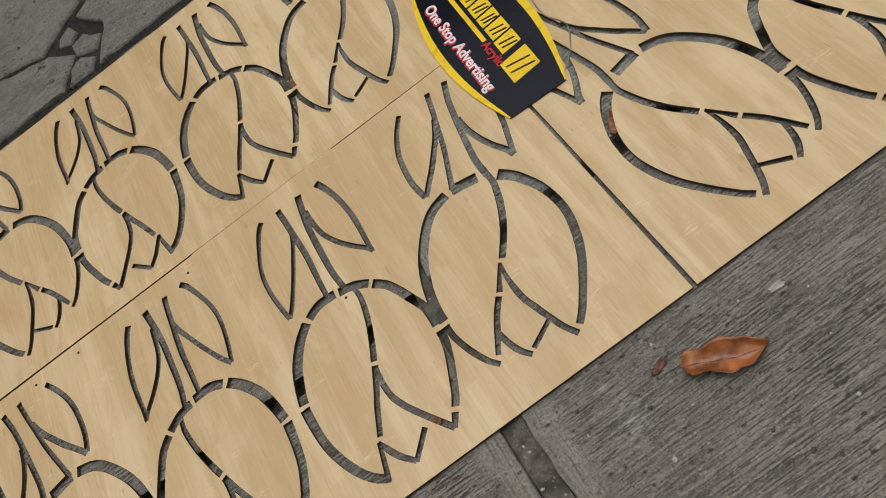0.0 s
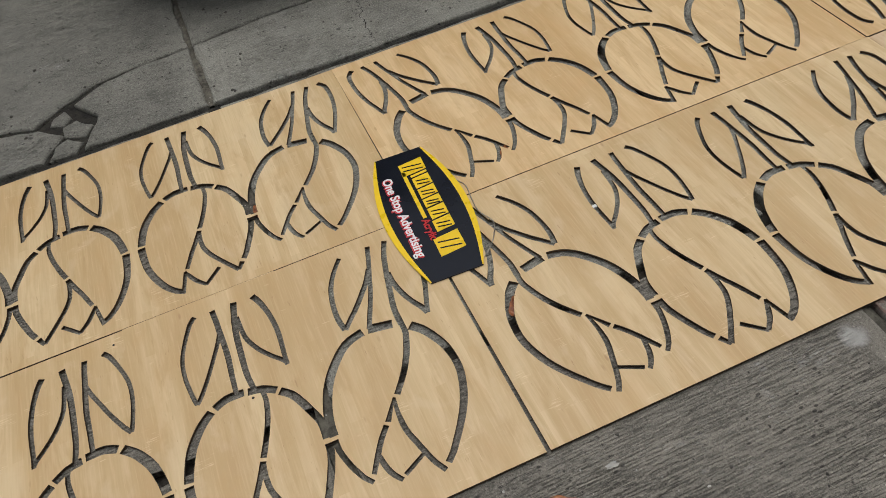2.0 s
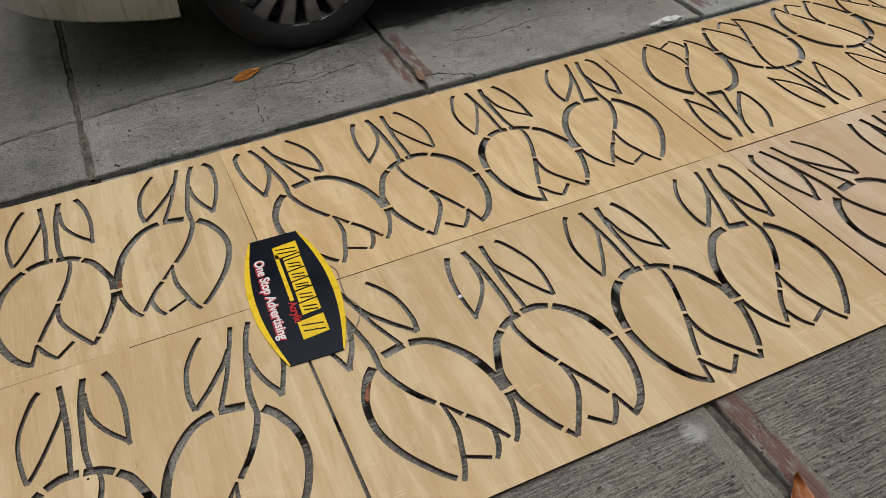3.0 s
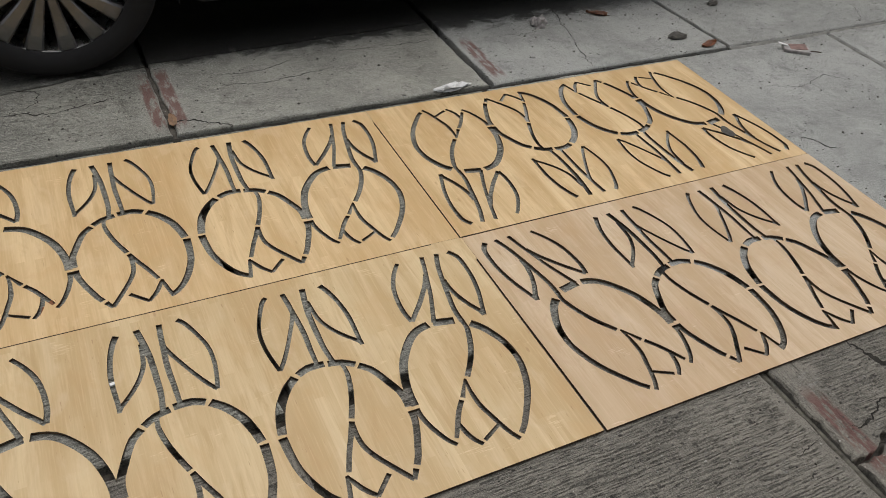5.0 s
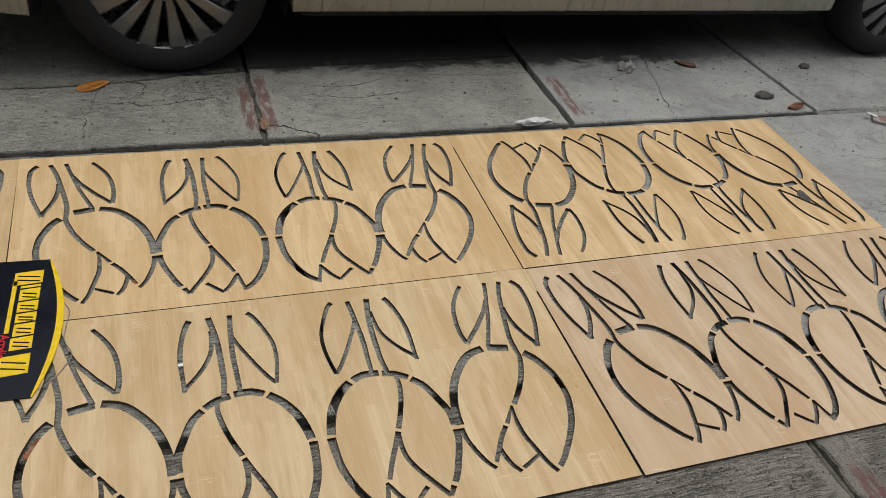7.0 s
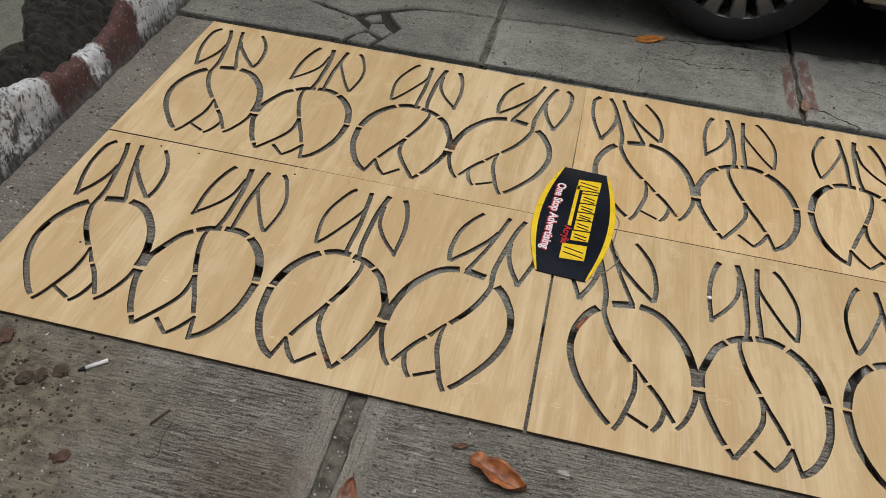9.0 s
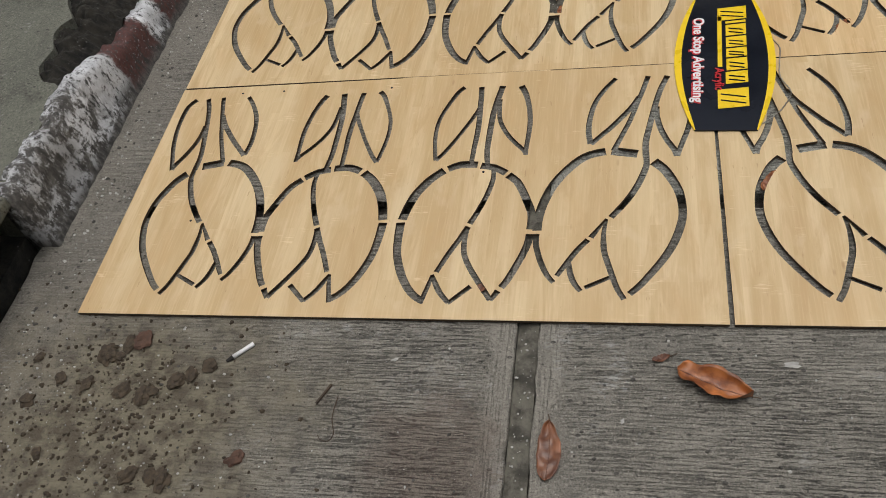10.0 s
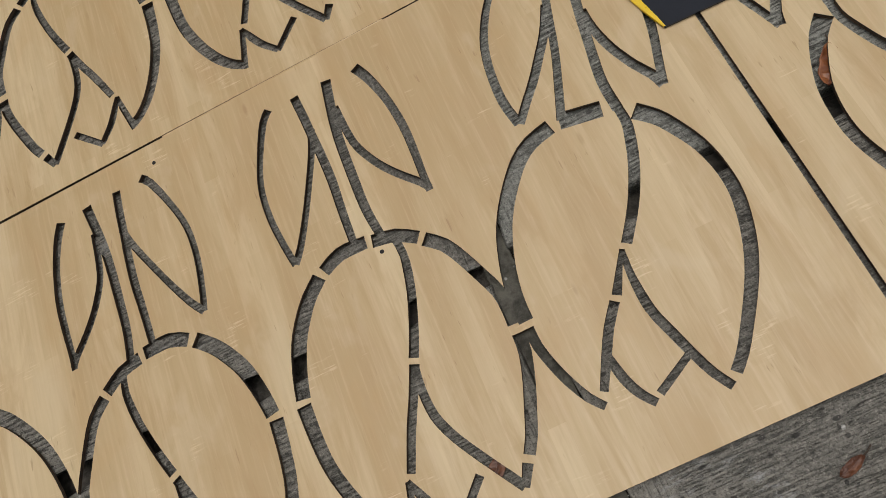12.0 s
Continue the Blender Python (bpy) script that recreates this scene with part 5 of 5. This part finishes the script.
for i, (x, y, a, l) in enumerate(((0.083, -0.713, -4, 0.011), (-0.560, -0.722, 25, 0.007), (-0.175, -0.82, 80, 0.004), (-0.985, -0.668, 80, 0.005))):
    ob = part("paper_bit", lump(bmesh.new(), (0, 0, 0), (l, 0.0045 if i == 0 else 0.0028, 0.004), i * 2.2, 0.35, 0.9, 2), M_GRIT)
    ob.matrix_world = pose(x, y, 0.0, 0, 0, a)
    tagged(ob, "tiny torn white paper bit on concrete", "paper", group="paper bits")

# clods and stones by the kerb
random.seed(11)
CLODS = ((-1.061, -0.698, 0.030), (-1.085, -0.705, 0.024), (-1.123, -0.727, 0.030), (-1.10, -0.735, 0.02), (-1.062, -0.803, 0.024), (-1.017, -0.815, 0.026),
         (-1.005, -0.80, 0.018), (-0.961, -0.781, 0.026), (-0.935, -0.765, 0.02), (-0.905, -0.747, 0.022), (-0.988, -0.959, 0.024), (-0.921, -0.963, 0.026),
         (-0.945, -0.955, 0.02), (-0.802, -0.918, 0.022), (-1.00, -1.057, 0.034), (-0.952, -1.068, 0.022), (-0.715, -1.041, 0.018), (-1.14, -0.79, 0.020),
         (-1.20, -0.78, 0.018), (-1.25, -0.83, 0.022), (-1.27, -0.74, 0.016), (-1.18, -0.93, 0.016))
for i, (x, y, r) in enumerate(CLODS):
    bm = lump(bmesh.new(), (0, 0, 0), (r * 0.72, r * 0.55, r * 0.36), i + 2.5, 0.7, 0.6, 3)
    ob = part("earth_clod", bm, M_BRICK if i in (0, 13) else M_CLOD, smooth=False)
    ob.matrix_world = pose(x, y, -0.001, 0, 0, i * 57)
    tagged(ob, "crumbly brown earth clod on muddy concrete", "earth clod", group="clods by the kerb")
bm = bmesh.new()
tube(bm, [Vector((-0.012, 0, 0.004)), Vector((0.012, 0, 0.004))], 0.004, 10)
ob = part("filter_stub", bm, M_CLOD, smooth=True)
ob.matrix_world = pose(-0.88, -1.057, 0, 0, 0, 80)
tagged(ob, "brown filter stub on muddy concrete", "filter stub")


def grit(name, count, area, lo, hi, mat, label, seed):
    """Loose crumbs scattered over an area, as one piece of stuff."""
    rnd = random.Random(seed)
    verts, faces = [], []
    for _ in range(count):
        x, y = area(rnd)
        r = lo + (hi - lo) * rnd.random() ** 3
        a, k = rnd.random() * 6.28, 0.5 + rnd.random()
        n = len(verts)
        for j in range(5):
            t = a + j * 1.257 + rnd.uniform(-0.3, 0.3)
            verts.append((x + r * k * math.cos(t), y + r * math.sin(t), 0.0))
        for j in range(5):
            t = a + j * 1.257 + rnd.uniform(-0.4, 0.4)
            verts.append((x + 0.6 * r * k * math.cos(t), y + 0.6 * r * math.sin(t), r * rnd.uniform(0.5, 1.0)))
        for j in range(5):
            faces.append((n + j, n + (j + 1) % 5, n + 5 + (j + 1) % 5, n + 5 + j))
        faces.append(tuple(n + 5 + j for j in range(5)))
    me = bpy.data.meshes.new(name)
    me.from_pydata(verts, [], faces)
    me.materials.append(mat)
    return tagged(new(name, me), label, "grit", kind="stuff")


front = lambda r: (r.uniform(-1.33, 3.2), r.uniform(-1.5, -0.66))
right = lambda r: (r.uniform(2.47, 4.0), r.uniform(-0.6, 1.2))
rear = lambda r: (r.uniform(-1.3, 3.8), r.uniform(0.7, 1.25))
muddy = lambda r: (r.gauss(-1.08, 0.16), r.gauss(-0.88, 0.15))
gutter = lambda r: (-1.34 + abs(r.gauss(0, 0.05)), r.uniform(-1.3, 0.75))
joint = lambda r: (r.gauss(-0.334, 0.011), r.uniform(-1.4, -0.65))
grit("grit", 600, front, 0.0006, 0.0033, M_GRIT, "pale grit scattered over concrete", 1)
grit("grit", 2600, front, 0.0007, 0.0038, M_STONE, "dark grit scattered over concrete", 2)
grit("grit", 700, rear, 0.0008, 0.005, M_STONE, "dark grit scattered near the car", 3)
grit("grit", 500, right, 0.0008, 0.005, M_STONE, "dark grit scattered over concrete", 4)
grit("earth_crumbs", 1900, muddy, 0.0006, 0.0050, M_CLOD, "brown earth crumbs on muddy concrete", 5)
grit("earth_crumbs", 420, muddy, 0.0006, 0.003, M_GRIT, "pale crumbs on muddy concrete", 6)
grit("grit", 600, gutter, 0.0006, 0.0035, M_GRIT, "pale grit along the kerb foot", 7)
grit("grit", 220, gutter, 0.0008, 0.0045, M_STONE, "dark grit along the kerb foot", 8)
grit("grit", 110, joint, 0.0006, 0.0028, M_GRIT, "pale grit in a concrete joint", 9)
